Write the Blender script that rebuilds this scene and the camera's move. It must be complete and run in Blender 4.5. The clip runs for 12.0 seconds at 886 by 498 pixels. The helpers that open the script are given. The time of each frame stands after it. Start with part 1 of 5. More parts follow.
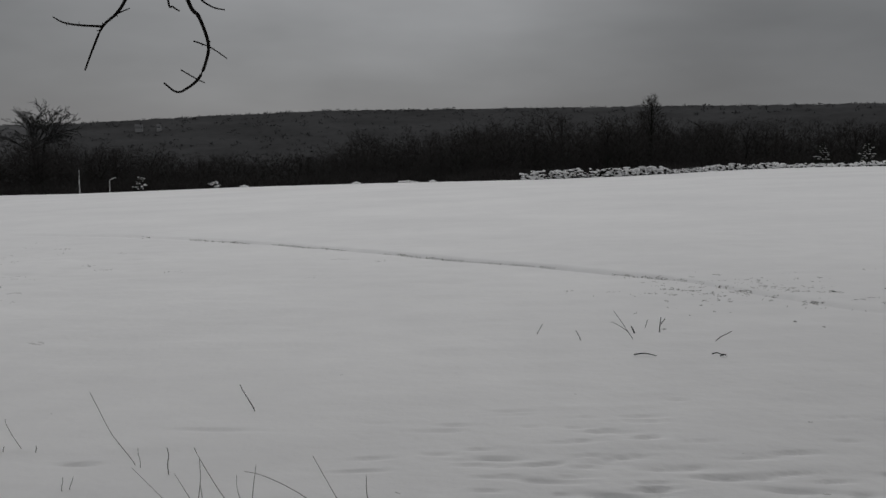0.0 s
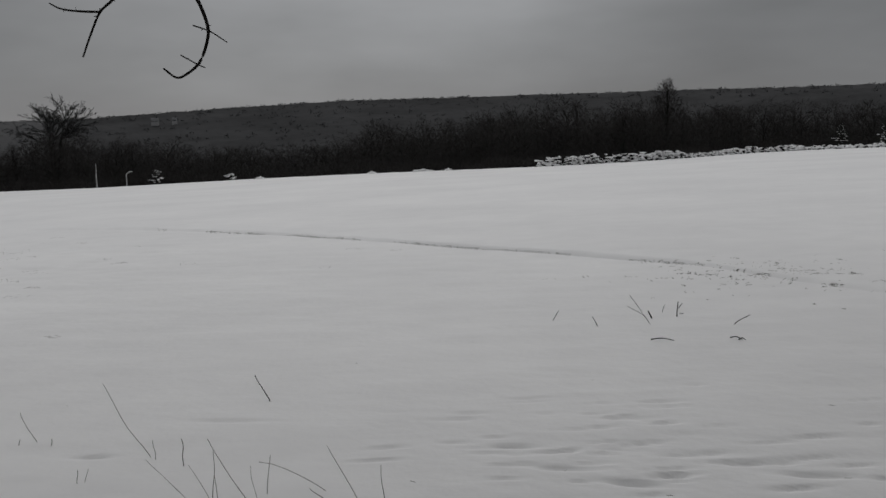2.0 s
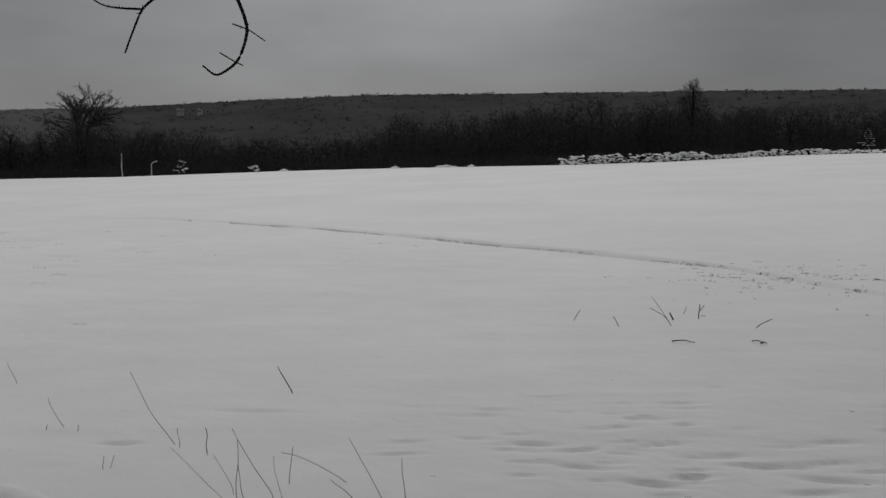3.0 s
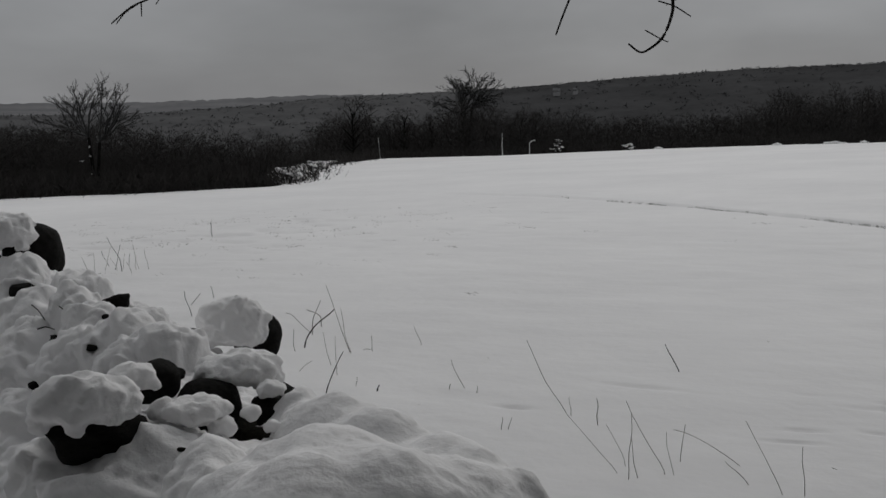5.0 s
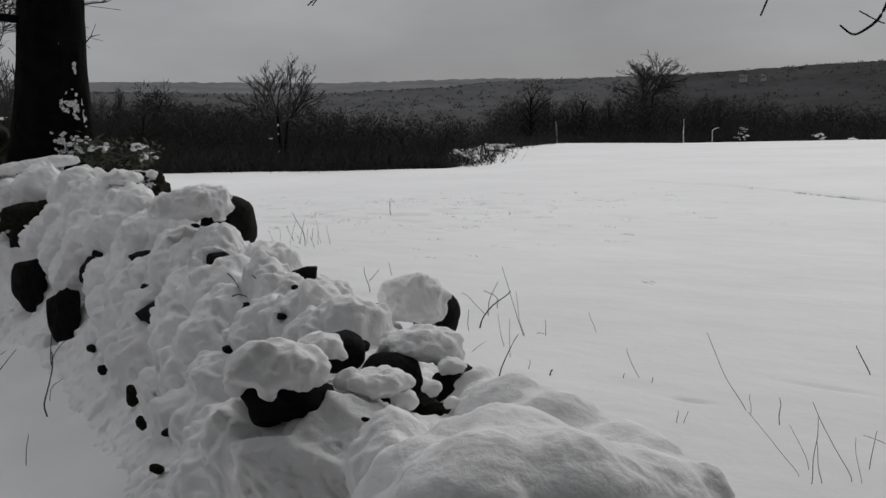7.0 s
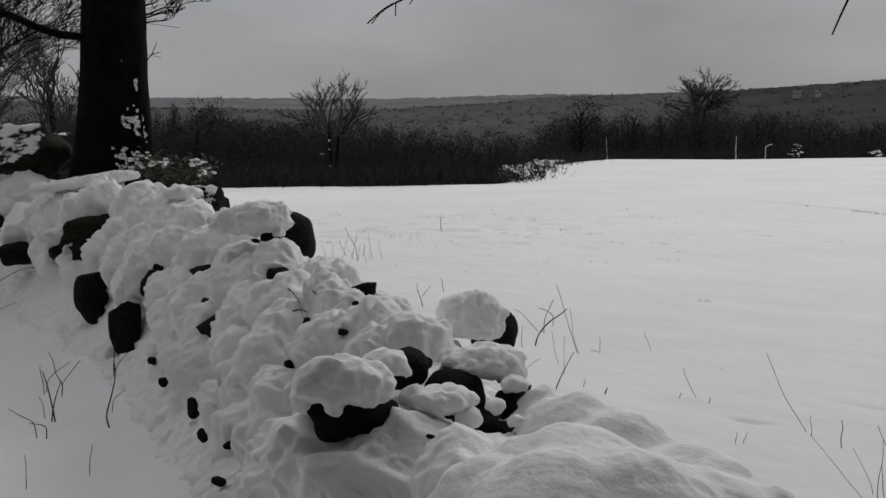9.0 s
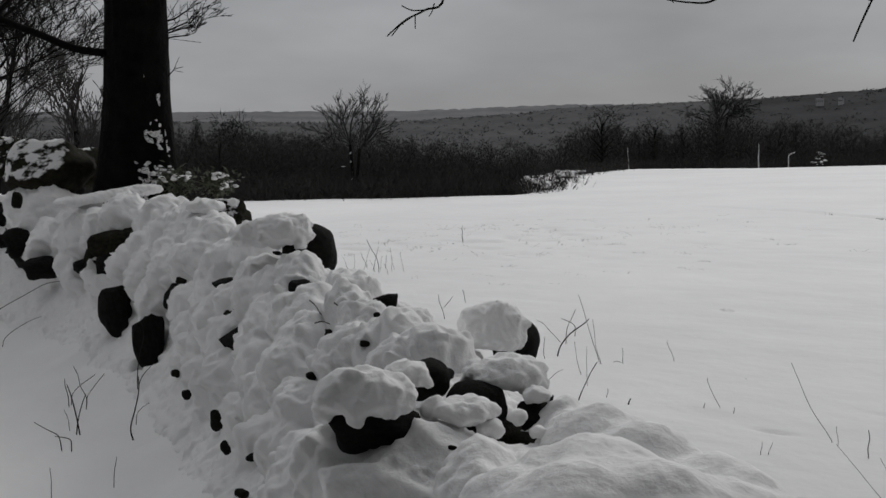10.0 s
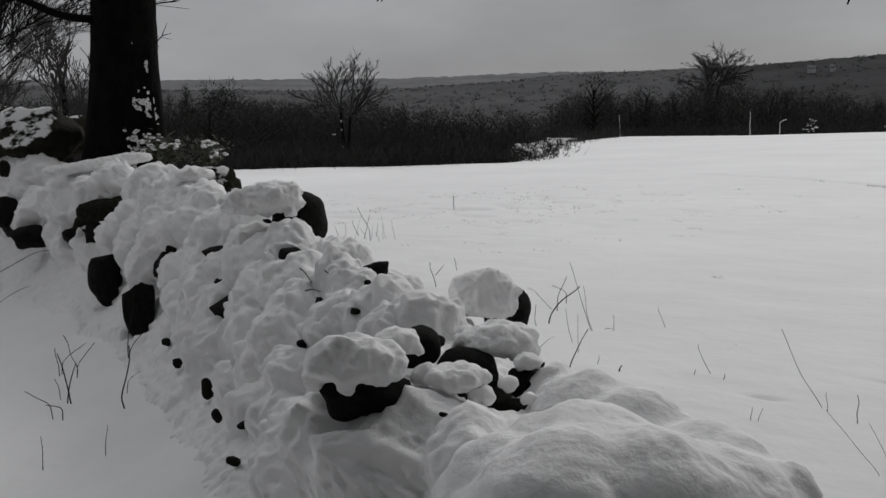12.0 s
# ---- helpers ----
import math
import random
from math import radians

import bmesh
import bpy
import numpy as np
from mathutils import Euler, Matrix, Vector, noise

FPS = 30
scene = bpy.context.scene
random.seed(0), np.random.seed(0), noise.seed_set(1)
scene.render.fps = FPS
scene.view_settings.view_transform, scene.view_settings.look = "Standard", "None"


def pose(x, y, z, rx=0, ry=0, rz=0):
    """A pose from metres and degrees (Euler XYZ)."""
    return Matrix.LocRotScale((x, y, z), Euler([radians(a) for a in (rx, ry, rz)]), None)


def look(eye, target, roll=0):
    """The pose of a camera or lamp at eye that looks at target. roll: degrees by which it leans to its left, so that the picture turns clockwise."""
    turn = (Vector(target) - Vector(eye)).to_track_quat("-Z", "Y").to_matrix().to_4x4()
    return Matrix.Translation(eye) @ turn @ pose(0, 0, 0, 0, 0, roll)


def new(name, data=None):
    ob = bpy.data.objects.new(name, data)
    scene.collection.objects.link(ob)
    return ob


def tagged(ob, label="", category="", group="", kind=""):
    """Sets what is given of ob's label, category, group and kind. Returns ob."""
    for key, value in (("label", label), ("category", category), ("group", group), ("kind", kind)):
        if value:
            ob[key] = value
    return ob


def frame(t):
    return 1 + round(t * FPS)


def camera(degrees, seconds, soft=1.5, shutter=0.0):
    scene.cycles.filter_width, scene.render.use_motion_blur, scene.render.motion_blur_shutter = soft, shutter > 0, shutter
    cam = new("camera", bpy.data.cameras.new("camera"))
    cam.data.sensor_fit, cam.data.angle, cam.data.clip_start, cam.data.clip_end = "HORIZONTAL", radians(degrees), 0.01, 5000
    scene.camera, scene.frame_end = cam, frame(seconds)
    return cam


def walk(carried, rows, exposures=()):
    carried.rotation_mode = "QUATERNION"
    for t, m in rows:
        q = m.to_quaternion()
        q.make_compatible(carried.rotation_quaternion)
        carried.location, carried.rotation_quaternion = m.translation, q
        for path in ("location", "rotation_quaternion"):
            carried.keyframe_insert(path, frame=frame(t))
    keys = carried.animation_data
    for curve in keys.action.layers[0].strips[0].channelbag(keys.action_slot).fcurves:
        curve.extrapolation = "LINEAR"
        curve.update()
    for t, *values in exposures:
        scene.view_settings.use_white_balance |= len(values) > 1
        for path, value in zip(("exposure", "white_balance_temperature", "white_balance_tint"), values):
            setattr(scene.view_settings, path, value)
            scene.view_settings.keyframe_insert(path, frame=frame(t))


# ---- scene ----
cam = camera(47.3, 12.0, soft=1.5)
PATH = [
    (0, (-0.016, 0.305, 1.535), (-0.025, 2.295, 1.335), 1.1),
    (0.5, (-0.018, 0.334, 1.527), (-0.027, 2.323, 1.319), 0.7),
    (1, (-0.009, 0.347, 1.523), (0.014, 2.336, 1.319), 0.7),
    (1.5, (-0.001, 0.326, 1.531), (-0.004, 2.314, 1.319), 0.2),
    (2, (0.005, 0.352, 1.521), (-0.037, 2.339, 1.298), 0.1),
    (2.5, (-0.022, 0.316, 1.522), (-0.077, 2.303, 1.298), 0.8),
    (2.7, (-0.009, 0.313, 1.528), (-0.069, 2.299, 1.3), 1.1),
    (4.3, (-0.072, 0.255, 1.538), (-0.538, 2.185, 1.302), 0.4),
    (4.5, (-0.083, 0.244, 1.542), (-0.649, 2.147, 1.303), 0.4),
    (5, (-0.114, 0.243, 1.527), (-0.898, 2.061, 1.245), 0.0),
    (5.5, (-0.135, 0.233, 1.523), (-1.057, 1.981, 1.212), 0.1),
    (6, (-0.144, 0.238, 1.521), (-1.161, 1.93, 1.204), 0.3),
    (6.5, (-0.145, 0.236, 1.52), (-1.205, 1.903, 1.204), 0.6),
    (8.5, (-0.167, 0.217, 1.522), (-1.3, 1.837, 1.218), 1.0),
    (9, (-0.176, 0.203, 1.527), (-1.338, 1.806, 1.24), 0.9),
    (9.5, (-0.177, 0.204, 1.529), (-1.357, 1.795, 1.257), 0.6),
    (10, (-0.173, 0.204, 1.526), (-1.371, 1.783, 1.261), 0.3),
    (10.5, (-0.172, 0.216, 1.526), (-1.374, 1.79, 1.246), 0.1),
    (11, (-0.179, 0.222, 1.521), (-1.393, 1.782, 1.218), -0.2),
    (11.5, (-0.183, 0.221, 1.52), (-1.374, 1.795, 1.198), 0.1),
    (12, (-0.18, 0.218, 1.52), (-1.359, 1.8, 1.193), 0.2),
]
walk(cam, [(t, look(eye, target, roll)) for t, eye, target, roll in PATH],
     exposures=[(0.0, -0.43), (2.7, -0.31), (5.0, -0.33), (5.55, -0.27), (6.3, 0.13), (9.5, 0.10), (12.0, 0.10)])

# ---- world, sun ----
SUN_AZ, SUN_EL = 6.0, 33.0  # degrees left of +y, above the horizon


def build_world():
    world = bpy.data.worlds.new("overcast_sky")
    scene.world = world
    world.use_nodes = True
    nt = world.node_tree
    nt.nodes.clear()
    N, L = nt.nodes.new, nt.links.new
    out = N("ShaderNodeOutputWorld")
    tc = N("ShaderNodeTexCoord")
    sep = N("ShaderNodeSeparateXYZ")
    L(tc.outputs["Generated"], sep.inputs[0])
    # clear sky high above the clouds
    sky = N("ShaderNodeTexSky")
    sky.sky_type = "NISHITA"
    sky.sun_disc = False
    sky.sun_elevation, sky.sun_rotation = radians(SUN_EL), radians(-SUN_AZ)
    bg_sky = N("ShaderNodeBackground")
    bg_sky.inputs["Strength"].default_value = 0.05
    L(sky.outputs[0], bg_sky.inputs["Color"])
    # cloud deck, twice as bright overhead as at the horizon
    ramp = N("ShaderNodeValToRGB")
    cr = ramp.color_ramp
    cr.elements[0].position, cr.elements[0].color = 0.0, (0.295, 0.30, 0.312, 1)
    cr.elements[1].position, cr.elements[1].color = 1.0, (0.76, 0.77, 0.785, 1)
    e = cr.elements.new(0.12)
    e.color = (0.342, 0.35, 0.363, 1)
    e = cr.elements.new(0.45)
    e.color = (0.67, 0.68, 0.695, 1)
    L(sep.outputs["Z"], ramp.inputs[0])
    # brighter haze of cloud before the hidden sun
    sd = Vector((-math.sin(radians(SUN_AZ)) * math.cos(radians(SUN_EL - 20)), math.cos(radians(SUN_AZ)) * math.cos(radians(SUN_EL - 20)), math.sin(radians(SUN_EL - 20))))
    dot = N("ShaderNodeVectorMath")
    dot.operation = "DOT_PRODUCT"
    dot.inputs[1].default_value = sd
    L(tc.outputs["Generated"], dot.inputs[0])
    glow = N("ShaderNodeMapRange")
    glow.interpolation_type = "SMOOTHSTEP"
    glow.inputs["From Min"].default_value, glow.inputs["From Max"].default_value = 0.93, 1.0
    glow.inputs["To Min"].default_value, glow.inputs["To Max"].default_value = 0.86, 1.4
    L(dot.outputs["Value"], glow.inputs["Value"])
    mp = N("ShaderNodeMapping")
    mp.inputs["Scale"].default_value = (2.2, 2.2, 7.0)
    L(tc.outputs["Generated"], mp.inputs["Vector"])
    nz = N("ShaderNodeTexNoise")
    nz.inputs["Scale"].default_value, nz.inputs["Detail"].default_value, nz.inputs["Roughness"].default_value = 1.6, 4.0, 0.5
    L(mp.outputs[0], nz.inputs["Vector"])
    nr = N("ShaderNodeMapRange")
    nr.inputs["From Min"].default_value, nr.inputs["From Max"].default_value = 0.3, 0.7
    nr.inputs["To Min"].default_value, nr.inputs["To Max"].default_value = 0.82, 1.14
    L(nz.outputs["Fac"], nr.inputs["Value"])
    # thinner cloud towards the left
    thin = N("ShaderNodeMapRange")
    thin.interpolation_type = "SMOOTHSTEP"
    thin.inputs["From Min"].default_value, thin.inputs["From Max"].default_value = -0.1, -0.85
    thin.inputs["To Min"].default_value, thin.inputs["To Max"].default_value = 1.08, 1.72
    L(sep.outputs["X"], thin.inputs["Value"])
    m2 = N("ShaderNodeMath")
    m2.operation = "MULTIPLY"
    L(glow.outputs[0], m2.inputs[0])
    L(thin.outputs[0], m2.inputs[1])
    m = N("ShaderNodeMath")
    m.operation = "MULTIPLY"
    L(m2.outputs[0], m.inputs[0])
    L(nr.outputs[0], m.inputs[1])
    bg = N("ShaderNodeBackground")
    L(ramp.outputs[0], bg.inputs["Color"])
    sc = N("ShaderNodeMath")
    sc.operation = "MULTIPLY"
    sc.inputs[1].default_value = CLOUD
    L(m.outputs[0], sc.inputs[0])
    L(sc.outputs[0], bg.inputs["Strength"])
    mix = N("ShaderNodeMixShader")
    mix.inputs[0].default_value = 0.97
    L(bg_sky.outputs[0], mix.inputs[1])
    L(bg.outputs[0], mix.inputs[2])
    L(mix.outputs[0], out.inputs["Surface"])
    sun = new("sun", bpy.data.lights.new("sun", "SUN"))
    sun.data.energy, sun.data.angle, sun.data.color = 0.85, radians(32), (1.0, 0.98, 0.95)
    d = Vector((-math.sin(radians(SUN_AZ)) * math.cos(radians(SUN_EL)), math.cos(radians(SUN_AZ)) * math.cos(radians(SUN_EL)), math.sin(radians(SUN_EL))))
    sun.matrix_world = d.to_track_quat("Z", "Y").to_matrix().to_4x4()


CLOUD = 0.66
build_world()


# ---- materials ----
def material(name, dark, light, scale, rough, bump=0.0, bump_scale=40.0, metal=0.0, detail=6.0, island=False, spec=0.5):
    """Two-tone noise at two scales with relief."""
    m = bpy.data.materials.new(name)
    m.use_nodes = True
    nt = m.node_tree
    N, L = nt.nodes.new, nt.links.new
    b = nt.nodes["Principled BSDF"]
    b.inputs["Roughness"].default_value, b.inputs["Metallic"].default_value = rough, metal
    b.inputs["Specular IOR Level"].default_value = spec
    tc = N("ShaderNodeTexCoord")
    big = N("ShaderNodeTexNoise")
    big.inputs["Scale"].default_value, big.inputs["Detail"].default_value = scale, detail
    L(tc.outputs["Object"], big.inputs["Vector"])
    fine = N("ShaderNodeTexNoise")
    fine.inputs["Scale"].default_value, fine.inputs["Detail"].default_value = scale * 9, 4.0
    L(tc.outputs["Object"], fine.inputs["Vector"])
    add = N("ShaderNodeMath")
    add.operation = "MULTIPLY_ADD"
    add.inputs[1].default_value = 0.45
    L(fine.outputs["Fac"], add.inputs[0])
    L(big.outputs["Fac"], add.inputs[2])
    if island:
        g = N("ShaderNodeNewGeometry")
        a2 = N("ShaderNodeMath")
        a2.operation = "MULTIPLY_ADD"
        a2.inputs[1].default_value = 0.5
        L(g.outputs["Random Per Island"], a2.inputs[0])
        L(add.outputs[0], a2.inputs[2])
        add = a2
    mr = N("ShaderNodeMapRange")
    mr.inputs["From Min"].default_value, mr.inputs["From Max"].default_value = 0.45, 1.0 + (0.4 if island else 0)
    L(add.outputs[0], mr.inputs["Value"])
    mix = N("ShaderNodeMix")
    mix.data_type = "RGBA"
    mix.inputs["A"].default_value, mix.inputs["B"].default_value = (*dark, 1), (*light, 1)
    L(mr.outputs[0], mix.inputs["Factor"])
    L(mix.outputs["Result"], b.inputs["Base Color"])
    if bump:
        bn = N("ShaderNodeTexNoise")
        bn.inputs["Scale"].default_value, bn.inputs["Detail"].default_value = bump_scale, 6.0
        L(tc.outputs["Object"], bn.inputs["Vector"])
        bp = N("ShaderNodeBump")
        bp.inputs["Strength"].default_value, bp.inputs["Distance"].default_value = bump, 0.02
        L(bn.outputs["Fac"], bp.inputs["Height"])
        L(bp.outputs[0], b.inputs["Normal"])
    return m


SNOW = material("snow", (0.81, 0.806, 0.812), (0.89, 0.885, 0.886), 1.3, 0.75, 0.22, 55.0, spec=0.25)
FIELD_SNOW = material("field_snow", (0.78, 0.776, 0.782), (0.89, 0.885, 0.886), 0.22, 0.8, 0.3, 9.0, spec=0.2)
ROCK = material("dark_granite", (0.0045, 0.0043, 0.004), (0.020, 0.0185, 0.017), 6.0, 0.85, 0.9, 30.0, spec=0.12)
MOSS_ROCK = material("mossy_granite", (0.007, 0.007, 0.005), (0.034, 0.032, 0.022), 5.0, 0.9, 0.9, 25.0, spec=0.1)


def dusted(m, lean, amount, scale):
    """Snow that clings to the upper and windward sides of a stone."""
    nt = m.node_tree
    N, L = nt.nodes.new, nt.links.new
    b = nt.nodes["Principled BSDF"]
    old = b.inputs["Base Color"].links[0].from_socket
    g, tc, ns = N("ShaderNodeNewGeometry"), N("ShaderNodeTexCoord"), N("ShaderNodeTexNoise")
    ns.inputs["Scale"].default_value, ns.inputs["Detail"].default_value = scale, 7.0
    L(tc.outputs["Object"], ns.inputs["Vector"])
    dot = N("ShaderNodeVectorMath")
    dot.operation = "DOT_PRODUCT"
    dot.inputs[1].default_value = lean
    L(g.outputs["Normal"], dot.inputs[0])
    mad = N("ShaderNodeMath")
    mad.operation = "MULTIPLY_ADD"
    mad.inputs[1].default_value = 3.0
    L(ns.outputs["Fac"], mad.inputs[0])
    L(dot.outputs["Value"], mad.inputs[2])
    mr = N("ShaderNodeMapRange")
    mr.inputs["From Min"].default_value, mr.inputs["From Max"].default_value = amount, amount + 0.3
    L(mad.outputs[0], mr.inputs["Value"])
    mix = N("ShaderNodeMix")
    mix.data_type = "RGBA"
    mix.inputs["B"].default_value = (0.84, 0.836, 0.84, 1)
    L(old, mix.inputs["A"])
    L(mr.outputs[0], mix.inputs["Factor"])
    L(mix.outputs["Result"], b.inputs["Base Color"])
    return m


SNOWY_ROCK = dusted(material("snow_dusted_granite", (0.007, 0.007, 0.005), (0.034, 0.032, 0.022), 5.0, 0.9, 0.9, 25.0, spec=0.1), (-0.55, -0.75, 0.95), 2.22, 4.0)
BARK = material("dark_bark", (0.002, 0.0019, 0.0018), (0.009, 0.0083, 0.0075), 9.0, 0.95, 1.0, 26.0, spec=0.06)
TWIG = material("twig_bark", (0.012, 0.011, 0.010), (0.04, 0.037, 0.034), 20.0, 0.9, spec=0.2)
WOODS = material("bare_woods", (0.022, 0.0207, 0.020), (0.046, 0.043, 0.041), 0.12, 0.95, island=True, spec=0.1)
FROST = material("frosted_twigs", (0.03, 0.03, 0.03), (0.10, 0.10, 0.10), 0.5, 0.95, island=True, spec=0.1)
CONIFER = material("conifer_needles", (0.010, 0.012, 0.010), (0.03, 0.034, 0.029), 1.5, 0.9, island=True, spec=0.15)
LEAF = material("evergreen_leaf", (0.03, 0.036, 0.022), (0.09, 0.10, 0.06), 8.0, 0.6, island=True)
STRAW = material("dry_grass", (0.12, 0.115, 0.105), (0.28, 0.265, 0.24), 15.0, 0.9, island=True, spec=0.2)
# floor under the woods coloured dark, not snow, so gaps between trees stay dark
WOODS_FLOOR = material("forest_floor", (0.012, 0.011, 0.010), (0.04, 0.038, 0.036), 0.3, 0.95, spec=0.1)
# hill colours carry the haze: the hazier a ridge, the paler its base colour
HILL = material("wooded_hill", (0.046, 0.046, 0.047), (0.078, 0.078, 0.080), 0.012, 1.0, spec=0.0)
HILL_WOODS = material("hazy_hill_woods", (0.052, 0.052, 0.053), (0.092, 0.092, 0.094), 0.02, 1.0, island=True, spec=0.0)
HAZED_HILL = material("hazed_hill", (0.078, 0.078, 0.080), (0.118, 0.118, 0.120), 0.012, 1.0, spec=0.0)
FAR_HILL = material("far_hazed_hill", (0.13, 0.13, 0.135), (0.20, 0.20, 0.205), 0.006, 1.0, spec=0.0)
SIDING = material("grey_siding", (0.26, 0.26, 0.265), (0.36, 0.36, 0.365), 0.4, 0.7)
PANE = material("dark_window", (0.03, 0.03, 0.035), (0.05, 0.05, 0.055), 0.5, 0.2)
BIRCH = material("birch_bark", (0.10, 0.10, 0.10), (0.85, 0.85, 0.85), 2.6, 0.8)


# ---- noise and terrain ----
def vnoise(x, y, seed=0):
    """Smooth value noise in 0..1 on arrays."""
    xi, yi = np.floor(x).astype(np.int64), np.floor(y).astype(np.int64)
    u, v = x - xi, y - yi
    u, v = u * u * (3 - 2 * u), v * v * (3 - 2 * v)

    def h(a, b):
        n = (a * 374761393 + b * 668265263 + seed * 1442695041) & 0xFFFFFFFF
        n = ((n ^ (n >> 13)) * 1274126177) & 0xFFFFFFFF
        return ((n ^ (n >> 16)) & 0xFFFF) / 65535.0

    return (h(xi, yi) * (1 - u) + h(xi + 1, yi) * u) * (1 - v) + (h(xi, yi + 1) * (1 - u) + h(xi + 1, yi + 1) * u) * v


def fbm(x, y, seed=0, octaves=4):
    total, amp = 0.0, 0.5
    for k in range(octaves):
        total = total + amp * vnoise(x * 2**k, y * 2**k, seed + k)
        amp *= 0.5
    return total


EYE_Z = 1.53
# bearing in degrees to the left of +y: where the field ends, and how steeply one looks down to its edge
EDGE_AZ = [-180, -60, -23.2, -15.7, -9.65, -4.6, -3.4, 5.2, 11.5, 20, 26.9, 29.7, 31.2, 32.2, 39, 48, 70, 180]
EDGE_S = [-0.04, -0.015, -0.0076, -0.0155, -0.0245, -0.0295, -0.0308, -0.037, -0.0418, -0.0492, -0.0521, -0.0579, -0.066, -0.0781, -0.0824, -0.0846, -0.095, -0.06]
SLOPE_X, SLOPE_Y = 0.0535, -0.012  # the field falls to the left


def lie(x, y):
    """The even slope of the field, level round the wall's end."""
    q = x * x + y * y
    return (SLOPE_X * x + SLOPE_Y * y) * q / (q + 30.0)


def edge_range(az):
    """How far off the crest of the field lies in that direction."""
    s, c = -math.sin(radians(az)), math.cos(radians(az))
    slope = float(np.interp(az, EDGE_AZ, EDGE_S))
    r = 12.0
    while r < 92 and EYE_Z + slope * r > lie(s * r, c * r):
        r += 0.5
    return max(r, 36.0)


FINE_AZ = np.arange(-180, 180.1, 0.5)
EDGE_R = np.array([edge_range(a) for a in FINE_AZ])
EDGE_R = np.convolve(np.pad(EDGE_R, 1, mode="wrap"), [0.2, 0.6, 0.2], "valid")
RIDGE_AZ = [-180, -60, -23, -11, 0, 6.8, 14.5, 20, 24, 30, 33, 39, 44, 52, 60, 90, 180]
RIDGE_S = [0.03, 0.045, 0.046, 0.0421, 0.0366, 0.0329, 0.0232, 0.0152, 0.0114, 0.0062, 0.0, -0.008, -0.0105, -0.010, -0.006, 0.0, 0.03]
FAR_S = [0.005, 0.0, 0.0, 0.0, 0.0, 0.0, 0.003, 0.008, 0.009, 0.0095, 0.0074, 0.0024, 0.0015, 0.0002, -0.0005, 0.0, 0.005]
# the dry stone wall: centre line, height of its snowy top and half its width
WALL_X = [-0.30, -0.80, -1.50, -2.40, -3.30, -4.50, -6.00, -7.20, -10.5]
WALL_Y = [0.80, 1.62, 2.18, 2.88, 3.45, 4.05, 4.62, 4.80, 5.40]
WALL_Z = [0.78, 0.90, 0.84, 0.84, 0.88, 0.92, 0.92, 0.87, 0.85]
WALL_W = [0.40, 0.42, 0.55, 0.62, 0.64, 0.64, 0.60, 0.52, 0.55]


def wall_uv(x, y):
    """Distance along the wall and across it (plus: field side), on arrays."""
    best, uu, vv, s0 = np.full(np.shape(x), 1e9), np.zeros(np.shape(x)), np.zeros(np.shape(x)), 0.0
    for i in range(len(WALL_X) - 1):
        dx, dy = WALL_X[i + 1] - WALL_X[i], WALL_Y[i + 1] - WALL_Y[i]
        n = math.hypot(dx, dy)
        k = np.clip(((x - WALL_X[i]) * dx + (y - WALL_Y[i]) * dy) / n / n, 0, 1)
        px, py = x - WALL_X[i] - k * dx, y - WALL_Y[i] - k * dy
        d = np.hypot(px, py)
        side = np.sign(dy * px - dx * py)
        near = d < best
        best, uu, vv = np.where(near, d, best), np.where(near, s0 + k * n, uu), np.where(near, side * d, vv)
        s0 += n
    return uu, vv


WALL_S = [0.0]
for i in range(len(WALL_X) - 1):
    WALL_S.append(WALL_S[-1] + math.hypot(WALL_X[i + 1] - WALL_X[i], WALL_Y[i + 1] - WALL_Y[i]))


def wall_at(s, v):
    """Plan place, top height and half width at s along the wall, v across it."""
    x, y = np.interp(s, WALL_S, WALL_X), np.interp(s, WALL_S, WALL_Y)
    x1, y1 = np.interp(s + 0.2, WALL_S, WALL_X), np.interp(s + 0.2, WALL_S, WALL_Y)
    x0, y0 = np.interp(s - 0.2, WALL_S, WALL_X), np.interp(s - 0.2, WALL_S, WALL_Y)
    n = np.hypot(x1 - x0, y1 - y0)
    tx, ty = (x1 - x0) / n, (y1 - y0) / n
    return x + ty * v, y - tx * v, np.interp(s, WALL_S, WALL_Z), np.interp(s, WALL_S, WALL_W)


def field_z(x, y):
    """Height of the smooth land, on arrays."""
    x, y = np.asarray(x, float), np.asarray(y, float)
    r, az = np.hypot(x, y), np.degrees(np.arctan2(-x, y))
    re = np.interp(az, FINE_AZ, EDGE_R)
    k = np.minimum(1, re / np.maximum(r, 1e-6))
    inside = lie(x * k, y * k)
    drop = np.clip(r - re, 0, None)
    z = inside - np.minimum(0.13 * drop, 14 + 0.006 * drop)
    rs, fs = np.interp(az, RIDGE_AZ, RIDGE_S), np.interp(az, RIDGE_AZ, FAR_S)
    bump1 = (EYE_Z + rs * 1300 + 30) * np.exp(-(((r - 1300) / np.where(r < 1300, 420, 700)) ** 2))
    bump2 = (EYE_Z + fs * 3600 + 30) * np.exp(-(((r - 3600) / 700) ** 2))
    far = np.clip((r - 250) / 300, 0, 1)
    z = z * (1 - far) + far * (-30 + np.maximum(bump1, bump2))
    return z


